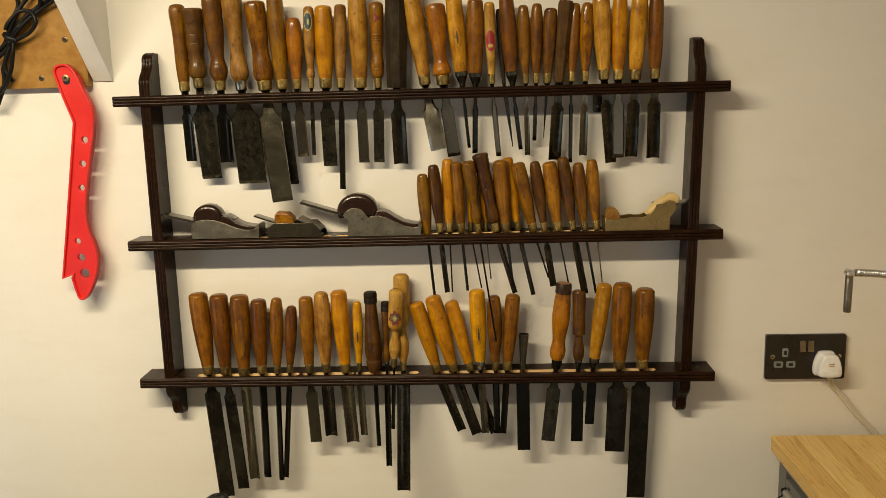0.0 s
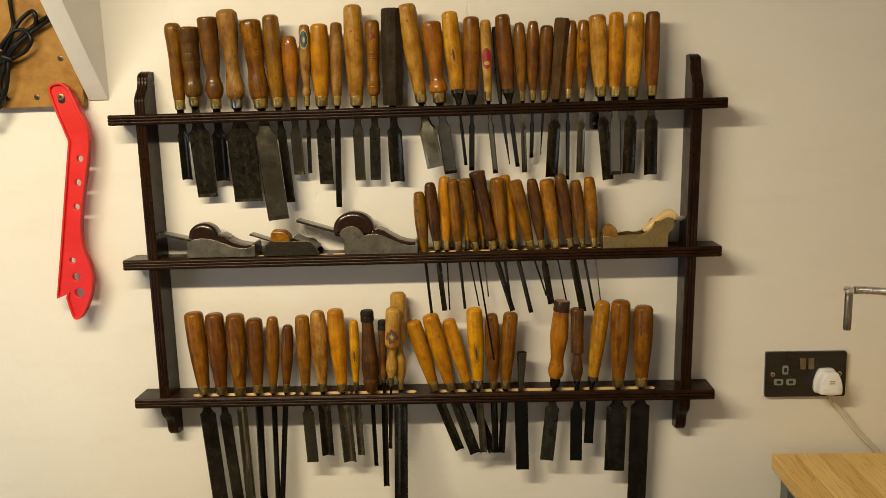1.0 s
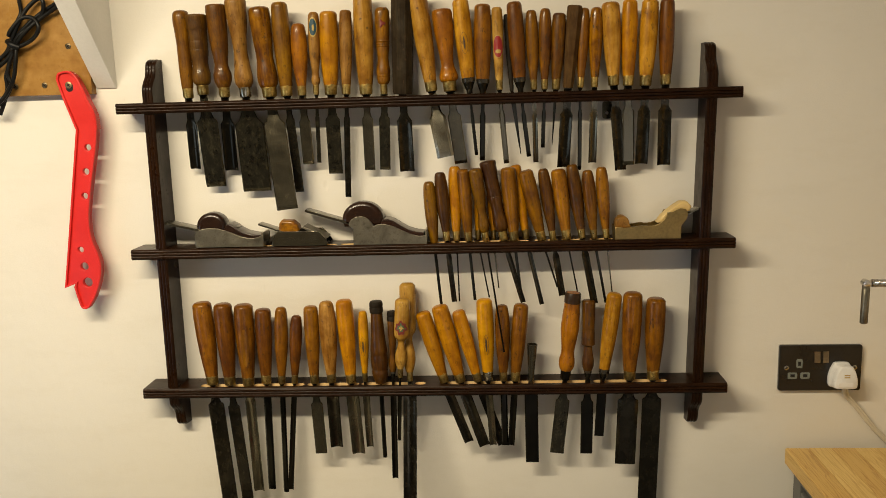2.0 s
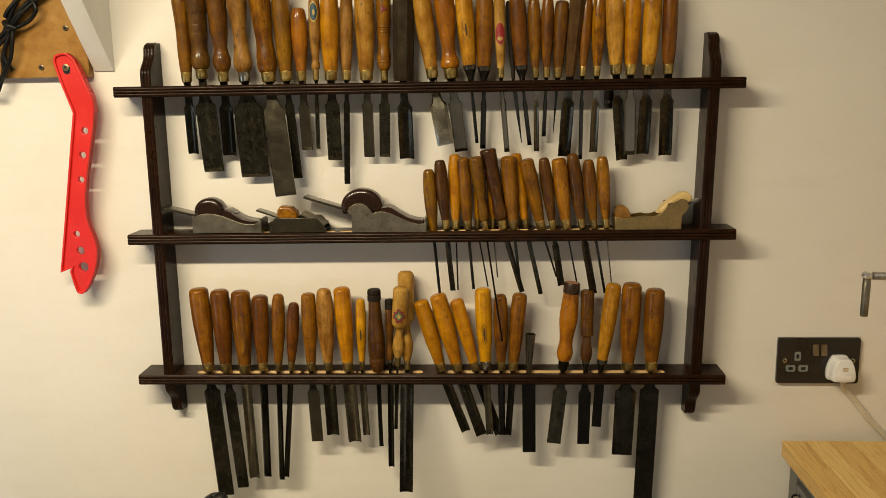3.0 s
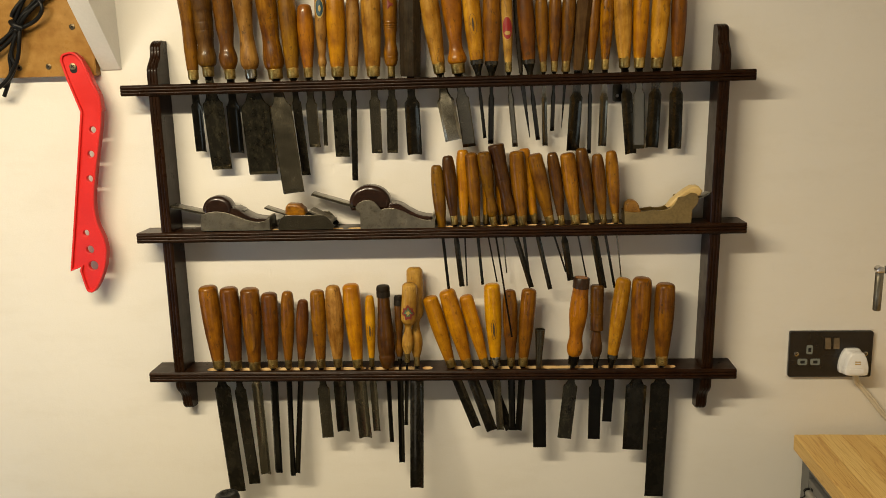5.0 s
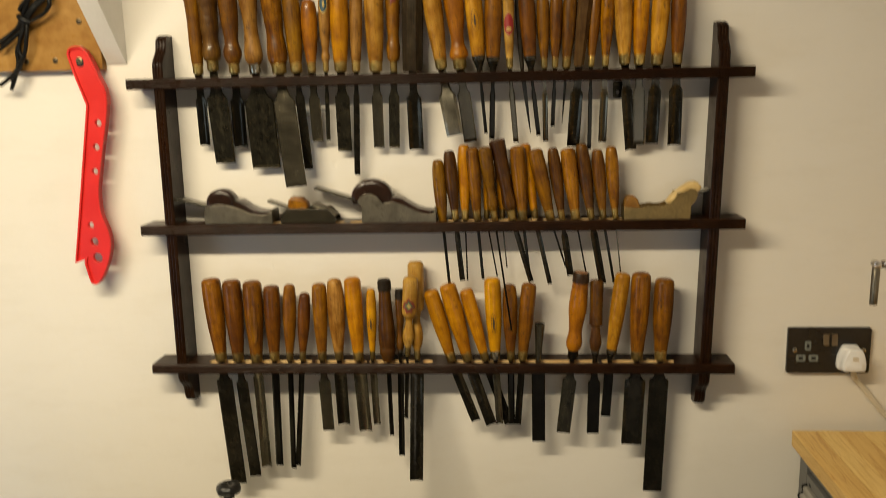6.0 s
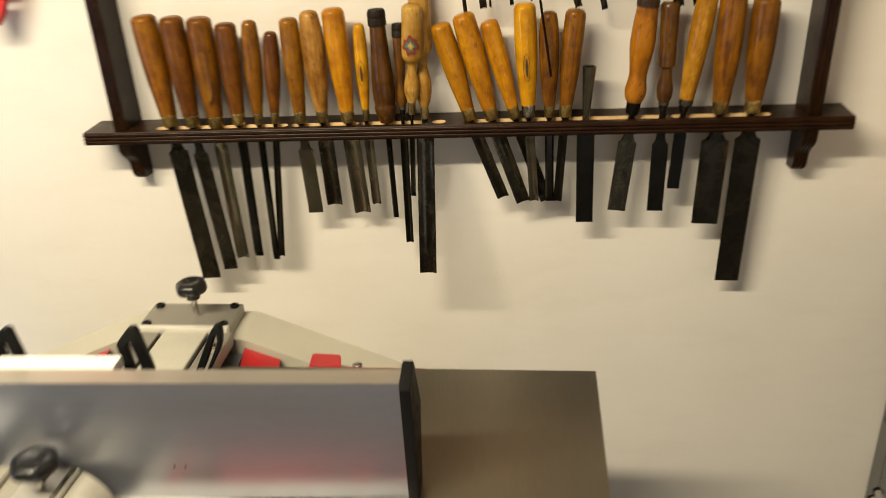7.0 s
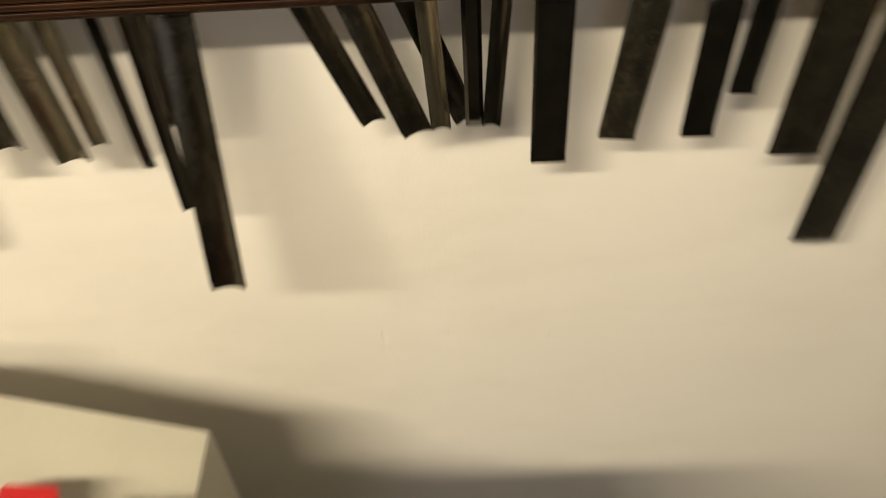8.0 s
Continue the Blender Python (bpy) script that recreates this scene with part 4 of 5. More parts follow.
# bottom shelf
tool((-0.4535, -0.041, 1.2837), (-0.4435, -0.041, 1.1244), (-0.427, -0.04, 0.877), 0.036, "plain", "tanbrown", "brass", 0.0303, "firmer", "mid")
tool((-0.4146, -0.041, 1.2807), (-0.4107, -0.041, 1.1234), (-0.393, -0.04, 0.893), 0.0349, "plain", "redbrown", "brass", 0.0222, "firmer", "mid")
tool((-0.3758, -0.041, 1.2787), (-0.3758, -0.041, 1.1214), (-0.37, -0.04, 0.911), 0.036, "plain", "tanbrown", "brass", 0.0192, "gouge", "grey", label="flat")
tool((-0.34, -0.041, 1.2697), (-0.342, -0.041, 1.1254), (-0.345, -0.04, 0.914), 0.0306, "plain", "redbrown", "brass", 0.0141, "mortise", "dark")
tool((-0.3061, -0.041, 1.2717), (-0.3131, -0.041, 1.1244), (-0.318, -0.04, 0.908), 0.0251, "barrel", "tanbrown", "brass", 0.0101, "mortise", "dark")
tool((-0.2783, -0.041, 1.2558), (-0.2892, -0.041, 1.1254), (-0.309, -0.04, 0.914), 0.0229, "barrel", "redbrown", "brass", 0.0101, "gouge", "dark")
tool((-0.2514, -0.041, 1.2737), (-0.2514, -0.041, 1.1254), (-0.246, -0.04, 0.988), 0.0273, "plain", "ochre", "brass", 0.0222, "firmer", "grey")
tool((-0.2225, -0.041, 1.2817), (-0.2196, -0.041, 1.1264), (-0.216, -0.04, 0.999), 0.0317, "barrel", "tan", "brass", 0.0232, "gouge", "mid")
tool((-0.1897, -0.041, 1.2847), (-0.1827, -0.041, 1.1254), (-0.175, -0.04, 0.986), 0.0317, "plain", "honey", "brass", 0.0243, "gouge", "grey")
tool((-0.1559, -0.041, 1.2628), (-0.1569, -0.041, 1.1274), (-0.153, -0.04, 1.0), 0.0186, "barrel", "bright", "brass", 0.0131, "gouge", "grey", label="oval")
tool((-0.131, -0.041, 1.2797), (-0.128, -0.041, 1.1264), (-0.126, -0.04, 0.978), 0.0310, "cone", "dark", "black", 0.0081, "mortise", "dark", cap="black")
tool((-0.1031, -0.037, 1.2598), (-0.1051, -0.041, 1.1284), (-0.108, -0.04, 0.937), 0.0175, "bulb", "brown", "steel", 0.0111, "gouge", "dark", cap="black")
tool((-0.0802, -0.057, 1.2887), (-0.0902, -0.055, 1.1394), (-0.098, -0.04, 1.012), 0.0273, "double", "pale", "brass", 0.0071, "mortise", "dark", label="crest")
tool((-0.0743, -0.025, 1.3105), (-0.0732, -0.047, 1.1294), (-0.075, -0.1, 0.917), 0.0295, "double", "pale", "brass", 0.0243, "gouge", "mid")
tool((-0.0474, -0.041, 1.2598), (-0.0096, -0.041, 1.1254), (0.033, -0.04, 1.009), 0.0294, "plain", "honey", "brass", 0.0172, "gouge", "mid")
tool((-0.0165, -0.041, 1.2717), (0.0203, -0.041, 1.1254), (0.062, -0.05, 1.006), 0.0318, "plain", "honey", "brass", 0.0202, "gouge", "mid")
tool((0.0173, -0.041, 1.2618), (0.0522, -0.041, 1.1264), (0.095, -0.03, 0.999), 0.0259, "plain", "honey", "brass", 0.0172, "gouge", "mid")
tool((0.0651, -0.041, 1.2827), (0.0701, -0.041, 1.1284), (0.077, -0.045, 1.005), 0.0306, "plain", "bright", "steelcap", 0.0131, "gouge", "grey", label="bar")
tool((0.0969, -0.041, 1.2707), (0.0979, -0.041, 1.1274), (0.099, -0.04, 1.002), 0.0271, "barrel", "tanbrown", "brass", 0.0121, "mortise", "dark")
tool((0.1318, -0.041, 1.2727), (0.1188, -0.041, 1.1274), (0.11, -0.04, 1.002), 0.0282, "plain", "tanbrown", "brass", 0.0121, "gouge", "dark")
tool((0.1507, -0.041, 1.1971), (0.1477, -0.041, 1.1274), (0.149, -0.04, 0.97), 0.0188, "socket", "none", "none", 0.0243, "firmer", "dark")
tool((0.2243, -0.041, 1.2926), (0.2094, -0.041, 1.1294), (0.194, -0.04, 0.988), 0.0329, "ringed", "orange", "dark", 0.0253, "firmer", "patina", cap="hoop")
tool((0.2522, -0.035, 1.2767), (0.2502, -0.041, 1.1274), (0.248, -0.04, 0.987), 0.0247, "step", "brown", "steel", 0.0222, "firmer", "dark")
tool((0.298, -0.041, 1.2906), (0.2771, -0.041, 1.1274), (0.271, -0.04, 1.021), 0.0282, "plain", "yellow", "steel", 0.0172, "firmer", "dark")
tool((0.3298, -0.041, 1.2916), (0.3249, -0.041, 1.1284), (0.319, -0.04, 0.965), 0.0353, "plain", "tanbrown", "brass", 0.0384, "edged", "mid")
tool((0.3706, -0.041, 1.2807), (0.3667, -0.041, 1.1284), (0.361, -0.03, 0.867), 0.0353, "plain", "tanbrown", "brass", 0.0344, "firmer", "mid")
# middle shelf
tool((-0.0285, -0.041, 1.4957), (-0.0215, -0.041, 1.3842), (-0.012, -0.04, 1.273), 0.0235, "barrel", "olive", "none", 0.0053, "mortise", "dark")
tool((-0.0086, -0.041, 1.5116), (0.0014, -0.041, 1.3882), (0.012, -0.04, 1.277), 0.0235, "barrel", "dark", "brass", 0.0094, "gouge", "mid")
tool((0.0173, -0.029, 1.5205), (0.0183, -0.037, 1.3872), (0.021, -0.04, 1.278), 0.0247, "barrel", "honey", "brass", 0.0029, "mortise", "dark")
tool((0.0323, -0.049, 1.5166), (0.0402, -0.041, 1.3872), (0.049, -0.04, 1.28), 0.0235, "plain", "drab", "brass", 0.0053, "mortise", "dark")
tool((0.0541, -0.052, 1.5176), (0.0711, -0.041, 1.3862), (0.0995, -0.074, 1.193), 0.0247, "bulb", "olive", "brass", 0.0034, "mortise", "dark")
tool((0.075, -0.041, 1.5295), (0.1029, -0.041, 1.3872), (0.1354, -0.042, 1.275), 0.0294, "capped", "dark", "brass", 0.0094, "gouge", "mid")
tool((0.0601, -0.027, 1.5016), (0.0561, -0.029, 1.3872), (0.0746, -0.034, 1.283), 0.0165, "plain", "honey", "brass", 0.0028, "mortise", "dark")
tool((0.081, -0.027, 1.4947), (0.084, -0.029, 1.3862), (0.092, -0.034, 1.3), 0.0165, "plain", "honey", "brass", 0.0026, "mortise", "grey")
tool((0.1109, -0.041, 1.5176), (0.1208, -0.041, 1.3862), (0.1315, -0.035, 1.292), 0.0282, "plain", "drab", "brass", 0.0052, "mortise", "dark")
tool((0.1238, -0.027, 1.5205), (0.1427, -0.033, 1.3872), (0.1686, -0.042, 1.271), 0.0212, "plain", "honey", "brass", 0.008, "gouge", "mid")
tool((0.1407, -0.052, 1.5126), (0.1696, -0.041, 1.3872), (0.197, -0.034, 1.3), 0.0271, "plain", "drab", "brass", 0.0034, "mortise", "dark")
tool((0.1716, -0.041, 1.5136), (0.1895, -0.041, 1.3862), (0.205, -0.04, 1.286), 0.0224, "barrel", "brown", "brass", 0.0118, "gouge", "mid")
tool((0.1975, -0.041, 1.5126), (0.2134, -0.041, 1.3872), (0.232, -0.04, 1.293), 0.0271, "plain", "ochre", "brass", 0.0029, "mortise", "dark")
tool((0.2214, -0.035, 1.5196), (0.2403, -0.041, 1.3882), (0.262, -0.04, 1.271), 0.0247, "barrel", "brown", "brass", 0.0129, "gouge", "mid")
tool((0.2482, -0.041, 1.5096), (0.2612, -0.041, 1.3872), (0.282, -0.04, 1.272), 0.0224, "barrel", "drab", "brass", 0.0047, "mortise", "dark")
tool((0.2721, -0.041, 1.5146), (0.2821, -0.041, 1.3882), (0.293, -0.04, 1.292), 0.0224, "barrel", "ochre", "brass", 0.0024, "mortise", "grey")

# ---- hand planes on the middle shelf ----
Z2 = SHELF_TOP[2] + 0.0012


def side_body(name, pts, y0, y1, material, parent, label="", bevel=0.0006):
    """A part with the given outline in x-z, between two depths."""
    me = plate(pts, [], abs(y1 - y0), bevel)
    return part(name, me, material, parent, label, Matrix.Translation((0, (y0 + y1) / 2, 0)) @ STAND, 35)


def slab(name, a, b, thick, y0, y1, material, parent, label=""):
    """A flat bar from a to b (x, z), between two depths."""
    d = Vector((b[0] - a[0], b[1] - a[1])).normalized()
    n = Vector((-d.y, d.x)) * thick / 2
    pts = [(a[0] + n.x, a[1] + n.y), (a[0] - n.x, a[1] - n.y), (b[0] - n.x, b[1] - n.y), (b[0] + n.x, b[1] + n.y)]
    return side_body(name, pts, y0, y1, material, parent, label, 0.0003)


def arc(cx, cz, rx, rz, a0, a1, n=10):
    return [(cx + rx * math.cos(radians(a0 + (a1 - a0) * i / n)), cz + rz * math.sin(radians(a0 + (a1 - a0) * i / n))) for i in range(n + 1)]


PLANE_STEEL = tool_steel("plane_casting", (0.235, 0.210, 0.158), (0.055, 0.045, 0.031), 0.36, 0.7, 0.5, 0.45)
ROSEWOOD = wood("rosewood_infill", (0.034, 0.015, 0.009), (0.014, 0.007, 0.005), 0.3, 0.30, 0.5, (40, 240, 240))


def infill_plane(x, cheek, dome, front, iron, lever, words):
    """A steel infill plane: shaped cheeks, a domed wooden wedge, and an iron that sticks out behind."""
    ob = thing("hand_plane", (x, 0, Z2), words, "hand plane", "planes on the middle shelf")
    length = cheek[1][0]
    for y in (-.0585, -.0150):
        side_body("cheek", cheek, y, y + .0036, PLANE_STEEL, ob, "", .0005)
    side_body("sole", [(0, 0), (length, 0), (length, .006), (0, .006)], -.0548, -.0151, PLANE_STEEL, ob)
    side_body("toe_wall", [(length - .004, .0062), (length - .0005, .0062), (length, front[-1][1] + .005), (length - .004, front[-1][1] + .004)], -.0548, -.0151, PLANE_STEEL, ob)
    side_body("front_infill", front + [(length - .006, .0063), (front[0][0] - .012, .0063)], -.0545, -.0155, ROSEWOOD, ob, "dark rosewood stuffing", .0015)
    cx, cz, rx, rz = dome
    side_body("wedge", arc(cx, cz, rx, rz, -25, 205, 18), -.0500, -.0190, ROSEWOOD, ob, "rounded polished rosewood wedge", .007)
    slab("iron", *iron, .0042, -.050, -.020, STEELS["grey"], ob, "worn steel iron")
    slab("lever_cap", *lever, .006, -.047, -.023, STEELS["dark"], ob)
    return ob


infill_plane(-0.4495, [(0, 0), (.124, 0), (.1245, .021), (.1195, .0195), (.1145, .0165), (.106, .0150), (.096, .0155), (.084, .0185), (.070, .0240), (.055, .0300), (.042, .0335), (.028, .0350), (.015, .0335), (.005, .0300), (.0, .0250)],
             (.0280, .0360, .0275, .0250), [(.056, .040), (.062, .041), (.070, .037), (.079, .030), (.090, .0245), (.103, .0215), (.118, .0200)],
             ((-.059, .0445), (.040, .022)), ((.050, .040), (.076, .031)), "small steel infill plane with round rosewood wedge")
infill_plane(-0.1635, [(0, 0), (.131, 0), (.1315, .0175), (.1260, .0145), (.1160, .0140), (.103, .0175), (.088, .0240), (.072, .0320), (.056, .0365), (.044, .0360), (.037, .0330), (.033, .0400), (.026, .0475), (.016, .0510), (.006, .0500), (-.003, .0450), (-.0075, .0380), (-.005, .0320), (0, .0300)],
             (.0165, .0440, .0370, .0315), [(.052, .044), (.062, .0445), (.072, .0410), (.084, .0330), (.098, .0250), (.112, .0210), (.125, .0195)],
             ((-.086, .0615), (.030, .0260)), ((.046, .041), (.060, .037)), "larger steel infill plane with domed rosewood wedge")

low = thing("hand_plane", (-0.310, 0, Z2), "low dark steel plane with an ochre wooden wedge", "hand plane", "planes on the middle shelf")
for y0 in (-.0575, -.0160):
    side_body("cheek", [(0, 0), (.097, 0), (.1005, .005), (.096, .0115), (.088, .0215), (.083, .0258), (.011, .0262), (.004, .0185), (0, .008)], y0, y0 + .0034, STEELS["grey"], low)
side_body("sole", [(0.001, 0), (.096, 0), (.0985, .005), (.004, .006)], -.0540, -.0161, STEELS["grey"], low)
slab("toe_plate", (.056, .0330), (.0975, .0125), .0036, -.0560, -.0170, PLANE_STEEL, low, "worn bright toe plate")
side_body("bridge", [(.046, .0235), (.052, .0300), (.060, .0330), (.066, .0290), (.060, .0225)], -.0540, -.0165, STEELS["dark"], low)
slab("iron", (-.026, .0385), (.050, .0125), .003, -.048, -.022, STEELS["grey"], low, "worn steel iron")
side_body("wedge", [(.010, .0240), (.0115, .0390), (.0165, .0450), (.036, .0435), (.0455, .0350), (.0475, .0270), (.044, .0215), (.020, .0205)], -.048, -.022, WOODS["ochre"], low, "ochre wooden wedge", .004)

brass = thing("hand_plane", (0.295, 0, Z2), "small brass plane with pale boxwood wedge and iron", "hand plane", "planes on the middle shelf")
cheek = [(0, 0), (.113, 0), (.1135, .024), (.122, .034), (.1245, .044), (.121, .052), (.112, .054), (.100, .048), (.090, .047)] + arc(.060, .052, .030, .028, 350, 250, 8) + [(.030, .0225), (.018, .0215), (.0, .0235)]
side_body("cheek", cheek, -.0560, -.0525, BRASS_BODY, brass)
side_body("cheek", cheek, -.0175, -.0140, BRASS_BODY, brass)
side_body("body", [(0, 0), (.113, 0), (.113, .022), (.075, .020), (.060, .008), (.050, .018), (0, .0222)], -.0523, -.0177, BRASS_BODY, brass)
side_body("wedge", [(.074, .028), (.082, .040), (.100, .055), (.114, .064), (.125, .064), (.132, .056), (.129, .048), (.115, .044), (.095, .028)], -.049, -.021, BOX, brass, "pale boxwood wedge", .003)
slab("iron", (.146, .052), (.060, .010), .003, -.047, -.023, STEELS["grey"], brass)
side_body("front_bun", arc(.014, .028, .012, .013, 0, 180, 8) + [(.002, .021), (.030, .020)], -.049, -.021, WOODS["tan"], brass, "tan wooden front bun", .002)

# ---- red push stick, ply board, white brace, cable ----
board = thing("ply_board", (0, 0, 0), "varnished plywood board screwed to the wall", "board")
part("panel", box(-1.25, -0.6325, -0.018, -0.0006, 1.664, 2.2, 0.0012), PLY, board)
part("worn_edge", box(-0.6324, -0.6310, -0.0176, -0.001, 1.6645, 2.199), WOODS["tan"], board)
for sx, sz in ((-0.666, 1.749), (-0.717, 1.682), (-0.771, 1.681)):
    screw_head("screw", sx, -0.018, sz, 0.0052, SCREW_DULL, board, "tarnished cross-head screw")

stick = thing("push_stick", (0, 0, 0), "red plastic push stick with round holes, screwed to board", "push stick")
OUTLINE = [(-0.683, 1.691), (-0.679, 1.701), (-0.668, 1.705), (-0.656, 1.704), (-0.643, 1.690), (-0.634, 1.664), (-0.624, 1.640), (-0.618, 1.622), (-0.618, 1.601), (-0.623, 1.570),
           (-0.635, 1.518), (-0.644, 1.475), (-0.649, 1.443), (-0.648, 1.405), (-0.639, 1.378), (-0.635, 1.353), (-0.641, 1.323), (-0.653, 1.295), (-0.666, 1.276), (-0.675, 1.273),
           (-0.682, 1.280), (-0.690, 1.315), (-0.687, 1.321), (-0.708, 1.313), (-0.693, 1.395), (-0.656, 1.602), (-0.675, 1.660)]
HOLES = [(-0.639, 1.570, .0061), (-0.647, 1.527, .0061), (-0.654, 1.483, .0059), (-0.672, 1.384, .0058), (-0.668, 1.353, .0074), (-0.665, 1.323, .0089)]
soft_line = smooth_line([(x, z, 0) for x, z in OUTLINE[:22]], 3)
OUTLINE = [(p.x, p.y) for p in soft_line] + OUTLINE[22:]
put = lambda y: Matrix.Translation((0, y, 0)) @ STAND
part("blade_body", plate(OUTLINE, [circle(x, z, r) for x, z, r in HOLES], .009, .0012), RED_PLASTIC, stick, "", put(-.0345), 35)
mid = Vector((sum(p[0] for p in OUTLINE) / len(OUTLINE), sum(p[1] for p in OUTLINE) / len(OUTLINE)))


def inset(pts, d):
    out = []
    n = len(pts)
    for i in range(n):
        a, b, c = Vector(pts[i - 1]), Vector(pts[i]), Vector(pts[(i + 1) % n])
        e1, e2 = (b - a).normalized(), (c - b).normalized()
        n1, n2 = Vector((-e1.y, e1.x)), Vector((-e2.y, e2.x))
        m = (n1 + n2)
        m = m.normalized() * min(d / max(0.45, m.normalized().dot(n1)), d * 1.6)
        out.append((b.x - m.x, b.y - m.y))
    return out


part("rim", plate(OUTLINE, [inset(OUTLINE, .0038)], .0150, .0010), RED_PLASTIC, stick, "raised moulded rim", put(-.0355), 35)
ridge_line = smooth_line([(-0.650, 1.697, 0), (-0.639, 1.677, 0), (-0.630, 1.653, 0), (-0.620, 1.628, 0), (-0.6185, 1.600, 0)], 9)
bm = bmesh.new()
for i, p in enumerate(ridge_line[:-1]):
    q = ridge_line[i + 1]
    a = math.degrees(math.atan2(q.y - p.y, q.x - p.x))
    bmesh.ops.create_cube(bm, size=1, matrix=Matrix.Translation((p.x + .0008, -.0350, p.y)) @ Matrix.Rotation(radians(-a), 4, "Y") @ Matrix.Diagonal((.0024, .0140, .0024, 1)))
part("grip_ridges", bm, RED_PLASTIC, stick, "moulded grip ridges")
screw_head("screw", -0.6620, -.0392, 1.6805, .0060, SCREW, stick, "brass cross-head screw")
part("screw_slot", plate(rounded(-.6675, -.6545, 1.669, 1.685, .006), [], .0006), HOLE, stick, "dark screw slot", put(-.0392))
part("screw_shank", lathe([(0, .0022), (.022, .0022)], 10), SCREW, stick, "", pose(-0.662, -.0180, 1.680, 90, 0, 0))

brace = thing("wall_bracket", (0, 0, 0), "white painted timber bracket sloping out from the wall", "bracket")
me = plate([(0.004, 1.674), (-0.003, 1.674), (-0.250, 1.957), (-0.250, 1.975), (0.004, 1.975)], [], .0365, .0012)
part("timber", me, WHITE_PAINT, brace, "", Matrix.Translation((-0.6105, 0, 0)) @ SIDE, 30)

cable = thing("coiled_cable", (0, 0, 0), "black rubber cable tied in loops on the board", "cable")
yc = -.025
STRANDS = {
    "strand": [[(-0.746, 1.95), (-0.743, 1.866), (-0.743, 1.828), (-0.743, 1.809), (-0.750, 1.793), (-0.760, 1.774), (-0.770, 1.754), (-0.781, 1.738), (-0.810, 1.718)],
               [(-0.570, 1.905), (-0.623, 1.862), (-0.671, 1.825), (-0.702, 1.808), (-0.730, 1.787), (-0.750, 1.768), (-0.766, 1.748), (-0.782, 1.735), (-0.810, 1.712)],
               [(-0.565, 1.898), (-0.620, 1.856), (-0.669, 1.818), (-0.698, 1.801), (-0.726, 1.781), (-0.745, 1.763), (-0.761, 1.744), (-0.775, 1.728), (-0.810, 1.702)],
               [(-0.751, 1.752), (-0.755, 1.724), (-0.763, 1.696), (-0.777, 1.674), (-0.791, 1.656), (-0.814, 1.640)],
               [(-0.763, 1.746), (-0.773, 1.718), (-0.783, 1.700), (-0.784, 1.679), (-0.790, 1.656), (-0.801, 1.632)],
               [(-0.758, 1.749), (-0.771, 1.721), (-0.777, 1.702), (-0.774, 1.685), (-0.783, 1.665), (-0.799, 1.649)]],
    "loop": [[(-0.763, 1.757), (-0.745, 1.788), (-0.727, 1.814), (-0.710, 1.828), (-0.699, 1.830), (-0.695, 1.820), (-0.703, 1.801), (-0.724, 1.784), (-0.744, 1.770), (-0.758, 1.754)],
             [(-0.764, 1.768), (-0.757, 1.778), (-0.738, 1.797), (-0.720, 1.799), (-0.709, 1.790), (-0.707, 1.777), (-0.721, 1.762), (-0.741, 1.752), (-0.760, 1.745)]]}
depth = 0
for kind, runs in STRANDS.items():
    for run in runs:
        lay = yc - .0035 * (depth % 4)
        depth += 1
        part(kind, tube([(px, lay - .002 * math.sin(i * 1.7), pz) for i, (px, pz) in enumerate(run)], .0036), BLACK_RUBBER, cable, smooth=60)
part("tie", tube([(-0.766, yc - .010, 1.759), (-0.757, yc - .016, 1.753), (-0.746, yc - .012, 1.748)], .0055, n=4), BLACK_RUBBER, cable, smooth=60)

# ---- socket, plug and cord ----
so = thing("wall_socket", (0.6735, 0, 1.137), "black nickel double wall socket with two rocker switches", "socket")
part("plate", plate(rounded(-.073, .073, -.043, .043, .004), [], .008, .0012), NICKEL, so, "", Matrix.Translation((0, -.0046, 0)) @ STAND, 35)
bm = box(-.0735, .074, -.0018, -.0003, .0425, .0452, .0004)
box(-.0750, -.0722, -.0018, -.0003, -.044, .0445, .0004, bm=bm)
part("plaster_edge", bm, PLASTER, so, "ragged white paint line")
for hx, hz, w, h in ((-.0375, .009, .0055, .0085), (-.049, -.014, .0085, .0060), (-.0265, -.014, .0085, .0060)):
    part("pin_surround", plate(rounded(hx - w, hx + w, hz - h, hz + h, .003), [], .001, .0002), PIN_GREY, so, "grey pin surround", put(-.0090))
    k = .45
    part("pin_hole", plate(rounded(hx - w * k, hx + w * k, hz - h * k, hz + h * k, .0004), [], .0008), HOLE, so, "dark pin hole", put(-.0096))
for sx in (-.0065, .0085):
    bm = box(sx - .0055, sx + .0055, -.0120, -.0085, .0105, .0315, .001)
    for v in bm.verts:
        if v.co.y < -.010:
            v.co.y += .0030 * (v.co.z - .0105) / .021
    part("rocker_switch", bm, ROCKER, so, "bronze metal rocker switch")
for sx in (-.0605, .0605):
    screw_head("screw", sx, -.0086, .001, .0044, STEELS["bright"], so, "bright plate screw")

